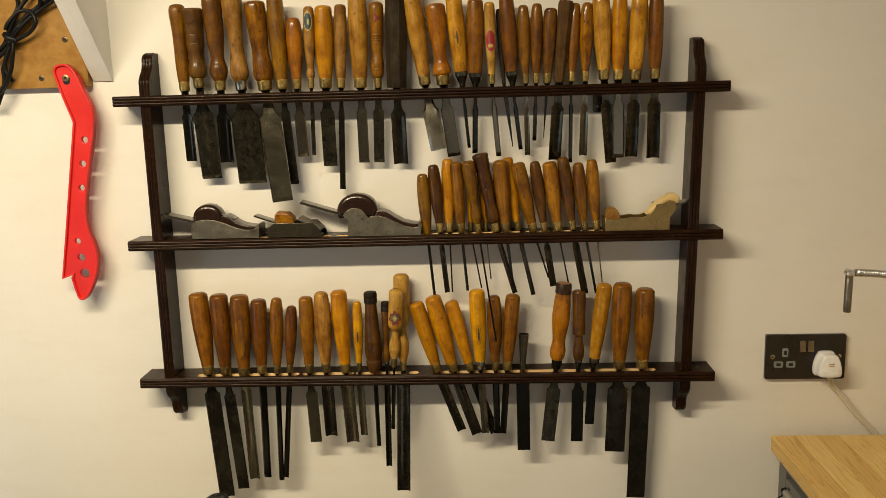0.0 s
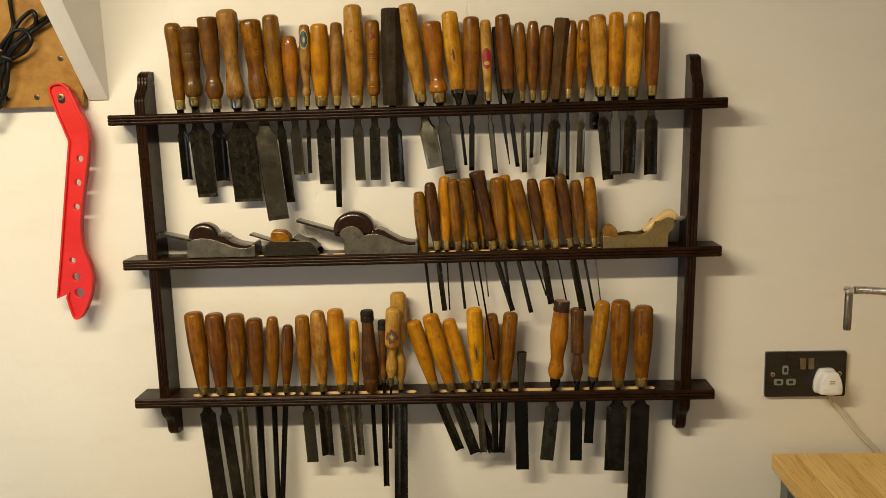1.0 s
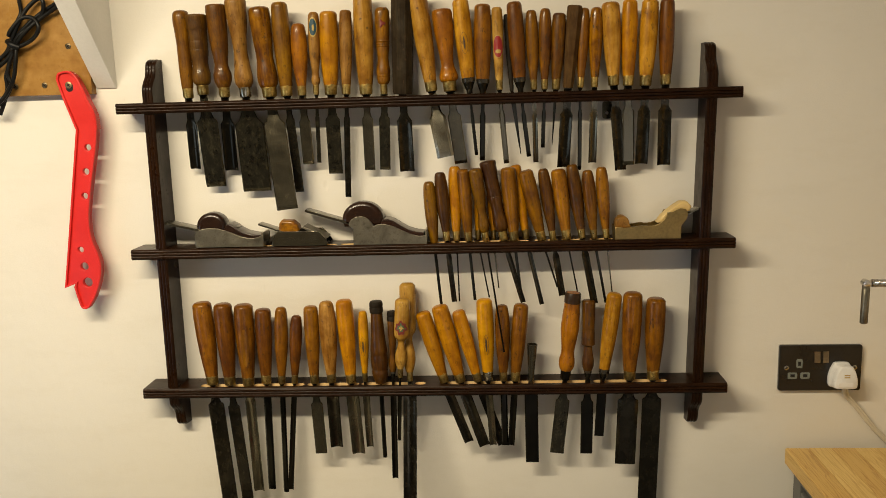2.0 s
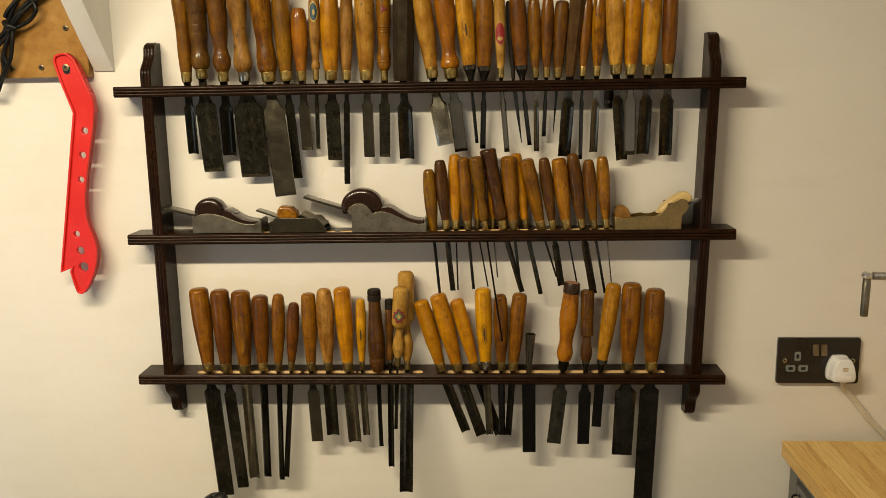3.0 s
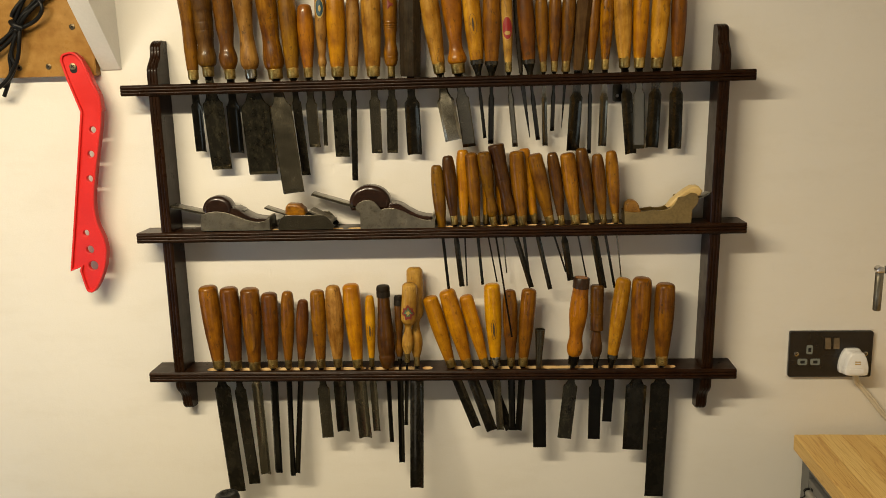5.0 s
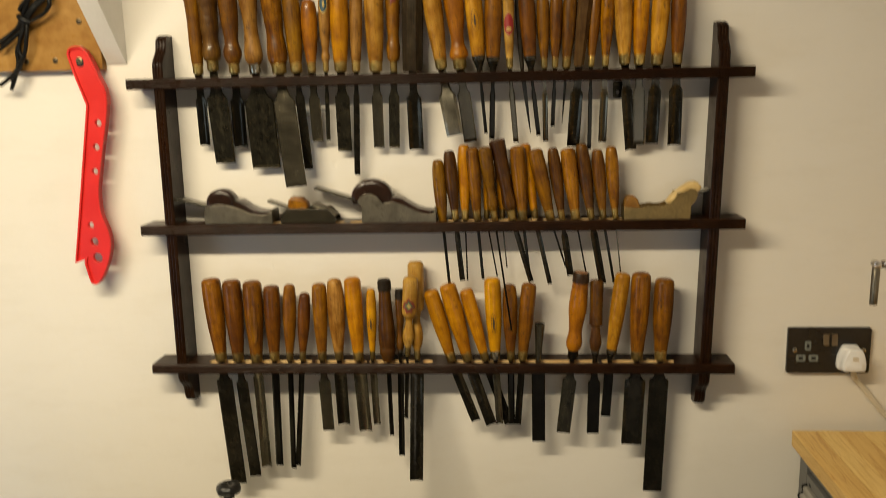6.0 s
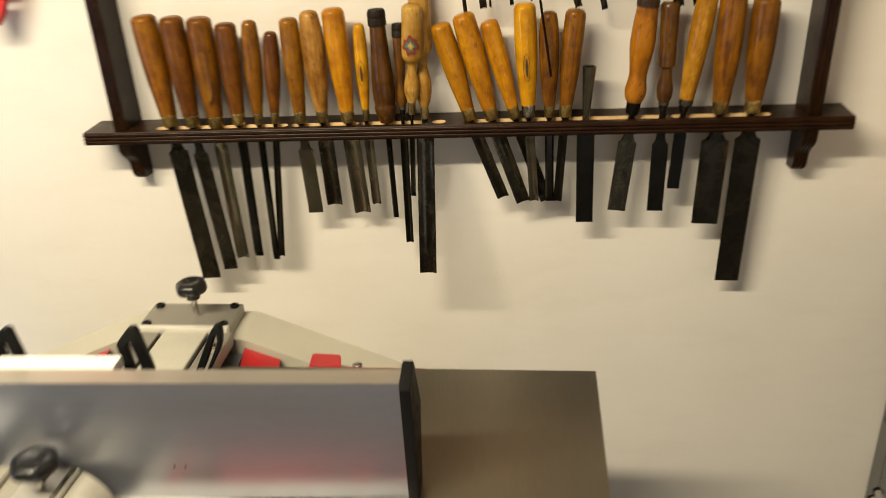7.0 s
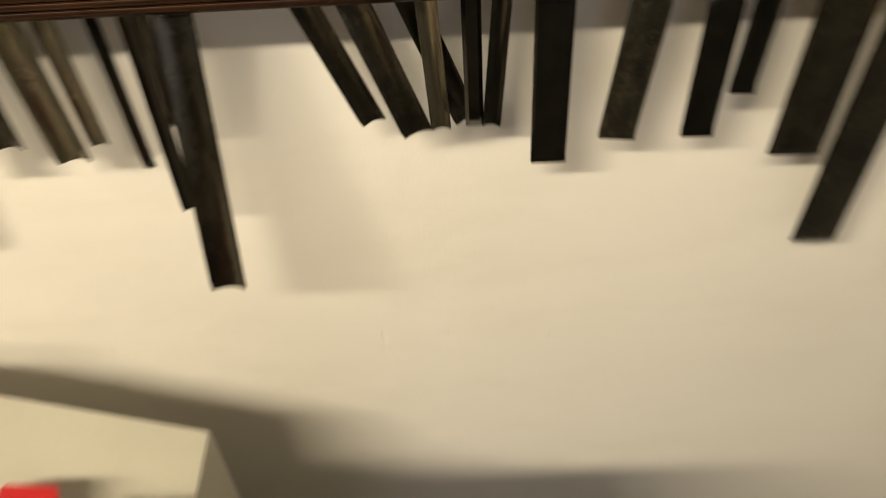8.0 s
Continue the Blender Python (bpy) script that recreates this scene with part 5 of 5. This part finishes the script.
plug = thing("mains_plug", (0.7085, -.0086, 1.1275), "white moulded plug with cream cord in the socket", "plug")
rings = []
base_o = [(-.0225, -.017), (-.0220, -.004), (-.0185, .010), (-.0140, .0190), (-.0105, .0220), (0, .0226), (.0105, .0220), (.0140, .0190), (.0185, .010), (.0220, -.004), (.0225, -.017), (.0200, -.0225), (.012, -.0240), (0, -.0243), (-.012, -.0240), (-.0200, -.0225)]
line = [Vector((*p, 0)) for p in base_o]
fine = smooth_line(line + [line[0]], 4)[:-1]
for y, k, dx in ((0, .97, 0), (-.002, 1.0, 0), (-.008, 1.0, 0), (-.0095, .94, 0), (-.018, .92, .0005), (-.026, .90, .001), (-.0285, .87, .001), (-.0298, .80, .001)):
    rings.append([(p.x * k + dx, y, p.y * k) for p in fine])
part("body", loft(rings), WHITE_PLASTIC, plug, smooth=40)
part("fuse_cover", plate(rounded(-.013, .013, -.0165, -.0085, .0015), [], .0012, .0003), WHITE_PLASTIC, plug, "", put(-.0298))
for k in (0, 1):
    part("mark_bar", box(-.0035, .0065, -.0301, -.0293, .0040 - .004 * k, .0060 - .004 * k), PAPER["gold"], plug, "faint orange printed mark")
CORDM = Matrix.Translation((-0.7085, .0086, -1.1275))
part("cord", tube([(0.714, -.018, 1.101), (0.717, -.015, 1.088), (0.728, -.008, 1.076), (0.743, -.0062, 1.059), (0.771, -.006, 1.024), (0.806, -.006, .985), (0.83, -.006, .94), (0.835, -.006, .86)], .0035), CORD, plug, "cream mains cord", CORDM, 60)
part("cord", tube([(0.719, -.016, 1.100), (0.723, -.013, 1.088), (0.735, -.0075, 1.074), (0.751, -.0055, 1.056), (0.778, -.005, 1.022), (0.812, -.005, .985), (0.837, -.005, .94), (0.842, -.005, .86)], .0030), CORD, plug, "cream mains cord", CORDM, 60)

# ---- jointed lamp arm ----
arm = thing("jointed_arm", (0, 0, 0), "chrome ribbed flexible arm with hinged grey metal tube", "lamp arm")
pts = [(0.636, -.275, 1.3555), (0.66, -.275, 1.3545), (0.70, -.275, 1.350), (0.80, -.275, 1.338), (0.92, -.28, 1.28), (0.96, -.29, 1.15), (0.96, -.30, 1.01)]
part("flexible_arm", tube(pts, lambda u: .0052 + .0009 * (math.sin(u * 460) > 0), 12, 40), CHROME, arm, smooth=60)
part("hinge", lathe([(-.0062, .0030), (-.0058, .0056), (.0058, .0056), (.0062, .0030)], 16), CHROME, arm, "chrome hinge knuckle", pose(0.6285, -.275, 1.3555, 90, 0, 0), 40)
part("tube", lathe([(0, .0045), (.001, .0058), (.006, .0055), (.0065, .0058), (.056, .0056), (.0575, .0050), (.0575, .0035)], 16), PLANE_STEEL, arm, "dull grey steel tube", pose(0.6285, -.2765, 1.3525, 180, 0.5, 0), 40)
part("base", lathe([(0, .03), (.004, .032), (.016, .031), (.02, .012)], 24), BLACK_PLASTIC, arm, "", Matrix.Translation((0.96, -.30, .9915)), 40)

# ---- workbench with drawer cabinets ----
bench = thing("worktop", (0, 0, 0), "oiled wooden worktop of glued staves on grey cabinets", "worktop")
rng = random.Random(5)
x = 0.611
first = True
while x < 1.36:
    w = rng.choice((.036, .040, .043, .046))
    x1 = min(x + w, 1.372)
    y = -0.026
    while y > -1.55:
        ln = rng.uniform(.35, .8)
        y1 = max(y - ln, -1.56)
        dz = rng.uniform(-.0003, .0003)
        bm = box(x + .0002, x1 - .0002, y1 + .0002, y - .0002, .961, .9905 + dz, .0022 if first else .0004, 2 if first else 1)
        part("stave", bm, rng.choice(STAVES), bench)
        y = y1
    first = False
    x = x1

cab = thing("drawer_cabinet", (0.637, -.005, 0), "grey metal drawer cabinet with full-width aluminium bar handles", "cabinet", "cabinets under the worktop")
part("carcass", box(.010, .70, -.727, 0, .04, .960, .002), CAB_GREY, cab)
bm = box(0, .0099, -.036, 0, .04, .960, .0008)
box(0, .0099, -.727, -.691, .04, .960, .0008, bm=bm)
box(0, .0099, -.6909, -.0361, .925, .960, .0006, bm=bm)
box(0, .0099, -.6909, -.0361, .04, .075, .0006, bm=bm)
part("front_frame", bm, CAB_GREY, cab)
HZ = [.882, .803, .721, .641, .480, .320]
tops = [h + .030 for h in HZ]
for i, h in enumerate(HZ):
    z1, z0 = tops[i], (tops[i + 1] + .004 if i + 1 < len(HZ) else .08)
    out = .009 if i == 1 else 0.0  # the second drawer is not quite shut
    dr = part("drawer", box(-.0005, .0095 + out * 30, -.688, -.0395, z0, z1, .0012), CAB_GREY, cab, "grey steel drawer slightly open" if out else "grey steel drawer front", Matrix.Translation((-out, 0, 0)))
    prof = [(-.0005, -.0085), (-.005, -.0125), (-.010, -.0140), (-.0138, -.0115), (-.0145, -.0075), (-.0130, -.0045), (-.0085, -.0030), (-.0075, .0000), (-.0085, .0035), (-.0092, .0070), (-.0080, .0100), (-.0050, .0115), (-.0005, .0120)]
    hb = loft([[(px, yy, h + pz) for px, pz in prof] for yy in (-.682, -.0465)])
    part("handle", hb, HANDLE_ALU, dr, "aluminium bar handle", None, 50)
    cap2 = [(px * 1.12, h + pz * 1.14) for px, pz in prof]
    for y0, y1 in ((-.0464, -.0415), (-.6865, -.6821)):
        part("end_cap", loft([[(px, yy, pz) for px, pz in cap2] for yy in (y0, y1)]), BLACK_PLASTIC, dr, "black plastic end cap")
    part("label_slot", box(-.0011, -.0004, -.060, -.052, h + .015, h + .019), BLACK_PLASTIC, dr, "small dark latch mark")
copy_thing(cab, pose(0.637, -.80, 0))

# ---- planing machine below the rack ----
TZ = 0.861
pm = thing("planer_machine", (0, 0, 0), "planing machine with steel table, aluminium fence and red housing", "planer")
part("table", box(-1.05, .155, -.527, -.259, TZ - .004, TZ, .0010), TABLE_IRON, pm, "ground grey steel table")
part("table_rib", box(-1.03, .1535, -.5262, -.262, TZ - .075, TZ - .0042, .002), BLACK_PLASTIC, pm, "dark underside casting")
part("cabinet", box(-.98, .04, -.50, -.28, 0.0, TZ - .0752, .006), BEIGE, pm, "light grey machine cabinet")
# fence
FY, FT = -.502, 1.0105
prof = [(FY, TZ + .0015), (FY, FT - .0007), (FY + .024, FT - .0007), (FY + .024, FT - .020), (FY + .008, FT - .022), (FY + .008, TZ + .022), (FY + .024, TZ + .020), (FY + .024, TZ + .0015)]
fence = part("fence", loft([[(xx, y, z) for y, z in prof] for xx in (-1.0, -.0535)]), ALU, pm, "brushed aluminium fence", None, 35)
ep = [(FY - .004, TZ + .002), (FY - .006, FT - .004), (FY + .020, FT + .005), (FY + .032, FT + .005), (FY + .062, .945), (FY + .040, .895), (FY + .030, TZ + .002)]
part("end_plate", plate(ep, [circle(FY + .035, .955, .003, 10)], .011, .001), BLACK_PLASTIC, fence, "black plastic end plate", Matrix.Translation((-.0475, 0, 0)) @ SIDE, 35)
# thin pale sheet: the wall's reflection on the fence top put into its colour
part("top_edge", box(-1.0, -.0537, FY + .00005, FY + .0240, FT - .0006, FT), FENCE_TOP, fence, "pale top edge, the wall's reflection put into the colour")
for hx, hz in ((-.298, .905), (-.286, .905)):
    part("pin_hole", lathe([(0, .0014), (.0004, .0014)], 10), HOLE, fence, "", pose(hx, FY - .0001, hz, 90, 0, 0))
# reflective aluminium strip; its bright reflection is painted on as white
part("top_bar", box(-.484, -.350, FY + .0245, FY + .046, FT - .010, FT + .003, .0015), WHITE_PAINT, fence, "aluminium strip, its reflection put in as white")


def slot_plate(x):
    """A bent bracket with a tapered slot, standing behind the fence."""
    pts = [(-.014, -.075), (-.0165, -.024), (-.019, .0), (-.0165, .005), (-.003, .0205), (.0, .022), (.004, .022), (.007, .0195), (.014, -.024), (.020, -.075)]
    hole = [(-.004, -.068), (-.0065, -.024), (-.0085, -.002), (-.006, .004), (-.003, .003), (.002, -.024), (.006, -.068)]
    return part("slotted_bracket", plate(pts, [hole], .009, .0014), BLACK_PLASTIC, fence, "black slotted bracket", Matrix.Translation((x, FY + .060, 1.018)) @ STAND, 35)


slot_plate(-.479)
slot_plate(-.341)
leaf = smooth_line([(-.036, -.060, 0), (-.018, -.024, 0), (-.0025, .0075, 0), (.003, .018, 0), (.0085, .025, 0), (.0135, .0235, 0), (.015, .018, 0), (.0125, .0025, 0), (.004, -.0145, 0), (-.005, -.030, 0), (-.021, -.060, 0)], 3)
gap = smooth_line([(-.0265, -.054, 0), (-.0095, -.024, 0), (.003, .0035, 0), (.0072, .0135, 0), (.0092, .0130, 0), (.0078, .0035, 0), (-.001, -.0145, 0), (-.0098, -.031, 0), (-.0245, -.054, 0)], 3)
part("lever", plate([(p.x, p.y) for p in leaf], [[(p.x, p.y) for p in gap]], .010, .0012), BLACK_PLASTIC, fence, "black slotted clamping lever", Matrix.Translation((-.2585, FY + .060, 1.016)) @ STAND, 40)
fence.matrix_basis = Matrix.Translation((-.05, FY, 0)) @ Matrix.Rotation(radians(1.4), 4, "Z") @ Matrix.Translation((.05, -FY, 0))
# paler sheet that puts the brightly lit table front into the colour
part("table_lip", box(-1.0, -.046, -.5275, -.5075, TZ + .0004, TZ + .0016, .0004), ALU_BRIGHT, pm, "table's front lip, its lit tone put into the colour")
# slide that carries the fence
slide = part("fence_slide", box(-.434, -.371, -.44, -.2135, .868, .886, .002), ALU_SLIDE, pm, "pale cast aluminium slide")
# black boxes put the shade of the guide grooves into the colour
for x0, x1 in ((-.4395, -.4345), (-.3705, -.3655)):
    part("guide_groove", box(x0, x1, -.44, -.2135, .866, .880, .001), BLACK_PLASTIC, slide, "guide groove, its shade put in as black")
for x0, x1 in ((-.474, -.440), (-.365, -.336)):
    part("guide_rail", box(x0, x1, -.44, -.2135, .866, .885, .0015), CAST_GREY, slide, "grey machined guide rail")
mount = part("mount_plate", box(-.480, -.345, -.2035, -.132, .866, .884, .003), CAST_GREY, pm, "grey cast mounting plate")
part("bright_edge", box(-.476, -.343, -.213, -.2036, .868, .8905, .0012), ALU_EDGE, mount, "bright machined edge")
for bx in (-.468, -.356):
    for by in (-.142, -.192):
        part("bolt", lathe([(0, .0065), (.003, .0065), (.0035, .0055), (.0035, .003), (.001, .003)], 12), BLACK_PLASTIC, mount, "socket cap bolt", Matrix.Translation((bx, by, .8842)), 40)
for bx in (-.466, -.343):
    part("locking_bolt", lathe([(-.02, .004), (.002, .004), (.003, .008), (.008, .008), (.009, .006)], 14), CHROME, slide, "chrome bolt", Matrix.Translation((bx, -.262, .886)), 40)


def knob(parent, x, y, z, r):
    """A black mushroom-shaped hand knob with shallow finger dips, on a steel stud."""
    ob = part("knob_stud", lathe([(-.038, .0042), (-.004, .0042)], 12), CHROME, parent, "steel stud", Matrix.Translation((x, y, z)), 40)
    rings = []
    for zz, k in ((-.014, .36), (-.0135, .44), (-.009, .46), (-.006, .62), (-.003, .90), (.001, 1), (.006, 1), (.010, .93), (.0125, .78), (.013, .55), (.0115, .40), (.011, .12)):
        dip = .035 if .85 < k else .01
        rings.append([(r * k * (1 + dip * math.cos(6 * a)) * math.cos(a), r * k * (1 + dip * math.cos(6 * a)) * math.sin(a), zz) for a in [2 * math.pi * i / 48 for i in range(48)]])
    part("grip", loft(rings), KNOB_BLACK, ob, "glossy black plastic knob", None, 50)


knob(mount, -.401, -.172, .929, .0215)
# folded sheet-metal hood behind the table
out = [(-.705, .62), (-.705, .781), (-.503, .8655), (-.496, .867), (-.332, .867), (-.325, .8655), (-.120, .779), (-.118, .776), (-.118, .62)]
part("hood", loft([[(px, y, pz) for px, pz in out] for y in (-.203, -.126)]), BEIGE, pm, "folded beige sheet-metal hood", None, 25)
part("ledge", box(-.300, -.118, -.2320, -.2032, .70, .812, .001), BEIGE, pm, "beige sheet-metal ledge")
# red guards along the rear edge
guard = part("rear_guard", box(-.229, -.064, -.2585, -.2487, TZ - .016, TZ - .001, .001), RED_PAINT, pm, "red painted rear guard strip")
part("guard_strip", box(-.62, -.300, -.2584, -.2487, TZ - .022, TZ - .010, .001), RED_PAINT, guard, "red guard strip")
part("guard_flange", box(-.352, -.324, -.2486, -.2195, TZ - .010, TZ + .0005, .001), ALU, guard, "grey metal flange")
part("guard_tab", plate([(-.224, -.2485), (-.180, -.2485), (-.1845, -.226), (-.188, -.2215), (-.222, -.219), (-.226, -.222)], [], .004, .0006), RED_PAINT, guard, "red guard tab", Matrix.Translation((0, 0, TZ - .001)), 35)
for quad in ([(-.323, -.219, .870), (-.273, -.222, .853), (-.268, -.2584, .850), (-.319, -.2584, .8605)],
             [(-.520, -.222, .867), (-.560, -.224, .852), (-.566, -.2584, .850), (-.522, -.2584, .8605)]):
    part("guard_tab", loft([[(x, y, z - dz) for x, y, z in quad] for dz in (0, .0035)]), RED_PAINT, guard, "red bent guard tab")
for bx, by in ((-.159, -.240), (-.086, -.243)):
    part("bolt", lathe([(0, .007), (.004, .007), (.005, .006), (.006, .003)], 14), CHROME, guard, "bright bolt head", Matrix.Translation((bx, by, TZ - .006)), 40)
guard.matrix_basis = Matrix.Translation((-.004, .016, -.0165))
# front housing with its clamp
HTOP = .857
house = part("front_housing", box(-.75, -.284, -.584, -.5285, .66, HTOP, .004), RED_PAINT, pm, "red painted front housing")
tray = part("front_tray", box(-.2835, -.050, -.585, -.5285, .70, HTOP - .010, .003), RED_PAINT, pm, "red painted front tray")
out = [(-.2830, -.585), (-.050, -.585), (-.050, -.529), (-.258, -.529)]
hole = [(-.260, -.577), (-.056, -.577), (-.056, -.540), (-.240, -.540)]
part("tray_rim", plate(out, [hole], .009, .001), RED_PAINT, tray, "raised red rim", Matrix.Translation((0, 0, HTOP - .0053)), 35)
for x0, x1 in ((-.150, -.128), (-.098, -.066)):
    part("slot", plate(rounded(x0, x1, -.5605, -.5535, .003), [], .0008), HOLE, tray, "dark slot", Matrix.Translation((0, 0, HTOP - .0094)))
for bx, by, r in ((-.136, -.560, .0065), (-.166, -.554, .003), (-.052, -.566, .003)):
    part("bolt", lathe([(0, r), (.005, r), (.0062, r * .8), (.0062, r * .45), (.003, r * .4)], 14), STEELS["bright"], tray, "small bright bolt", Matrix.Translation((bx, by, HTOP - .0099)), 40)
part("tray_knob", lathe([(0, .006), (.004, .008), (.006, .012), (.012, .012), (.014, .008)], 16), BLACK_PLASTIC, tray, "black plastic knob", Matrix.Translation((-.083, -.563, HTOP - .0099)), 40)
# black sheet painted in for the shade between table and housing
part("dark_gap", box(-.318, -.284, -.5284, -.5275, .80, TZ - .004), BLACK_PLASTIC, house)
part("hinge_plate", plate([(-.310, -.556), (-.284, -.562), (-.280, -.548), (-.308, -.537)], [], .003, .0004), STEELS["bright"], house, "bright hinge plate", Matrix.Translation((0, 0, HTOP + .002)), 35)
for bx, by in ((-.305, -.546), (-.288, -.554), (-.298, -.534)):
    part("bolt", lathe([(0, .0035), (.004, .0035), (.005, .002)], 12), STEELS["bright"], house, "small bright bolt", Matrix.Translation((bx, by, HTOP + .003)), 40)
part("black_lever", tube([(-.304, -.588, .860), (-.288, -.574, .867), (-.276, -.566, .867)], .0065, 10, 6), BLACK_PLASTIC, house, "black locking lever", None, 60)
part("base_plate", box(-.52, -.326, -.580, -.530, HTOP + .0003, HTOP + .004, .001), ALU_PALE, house, "worn aluminium base plate")
for bx, by in ((-.352, -.558), (-.455, -.566)):
    part("hole", lathe([(0, .003), (.0004, .003)], 10), HOLE, house, "", Matrix.Translation((bx, by, HTOP + .0041)))

clamp = thing("bridge_guard", (0, 0, 0), "cast aluminium bridge guard with a black hand knob", "machine guard")
prof = [(-.496, .886), (-.496, .899), (-.494, .901), (-.481, .902), (-.479, .900), (-.479, .895), (-.408, .895), (-.408, .900), (-.4065, .902), (-.4035, .902), (-.402, .900), (-.402, .897), (-.399, .897), (-.399, .9005),
        (-.396, .9006), (-.389, .8995), (-.380, .896), (-.371, .891), (-.3645, .884), (-.361, .877), (-.365, .873), (-.3745, .884), (-.392, .890), (-.412, .891), (-.48, .886)]
rings = []
for k, dx, dz in ((0, .004, .002), (.25, .003, .002), (.5, .002, .001), (.75, .001, 0), (1, 0, -.002)):
    rings.append([(px + dx, (-.505 - max(0, px + .43) * .40) * (1 - k) + -.589 * k, pz + dz) for px, pz in prof])
part("guard_profile", loft(rings), ALU_PALE, clamp, "ribbed cast aluminium profile", None, 25)
part("clamp_block", box(-.452, -.4115, -.583, -.508, .8955, .9030, .001), ALU_BRIGHT, clamp, "bright aluminium clamp block")
part("guard_support", box(-.468, -.395, -.580, -.53, HTOP + .0045, .8870, .004), STEELS["grey"], clamp)
curve = arc(-.436, .8625, .062, .031, 0, 180, 18)
part("curved_foot", plate(curve, [circle(-.446, .876, .0022, 10)], .008, .001), FOOT_GREY, clamp, "dull arched end plate", put(-.5905), 35)
knob(clamp, -.426, -.543, .930, .0235)
part("guard_bar", box(-1.2, -.494, -.605, -.525, .885, .916, .006), BLACK_PLASTIC, clamp, "black guard beam end")
part("guard_cover", box(-1.2, -.506, -.595, -.535, .9162, .920, .0015), WHITE_PAINT, clamp, "white guard cover")
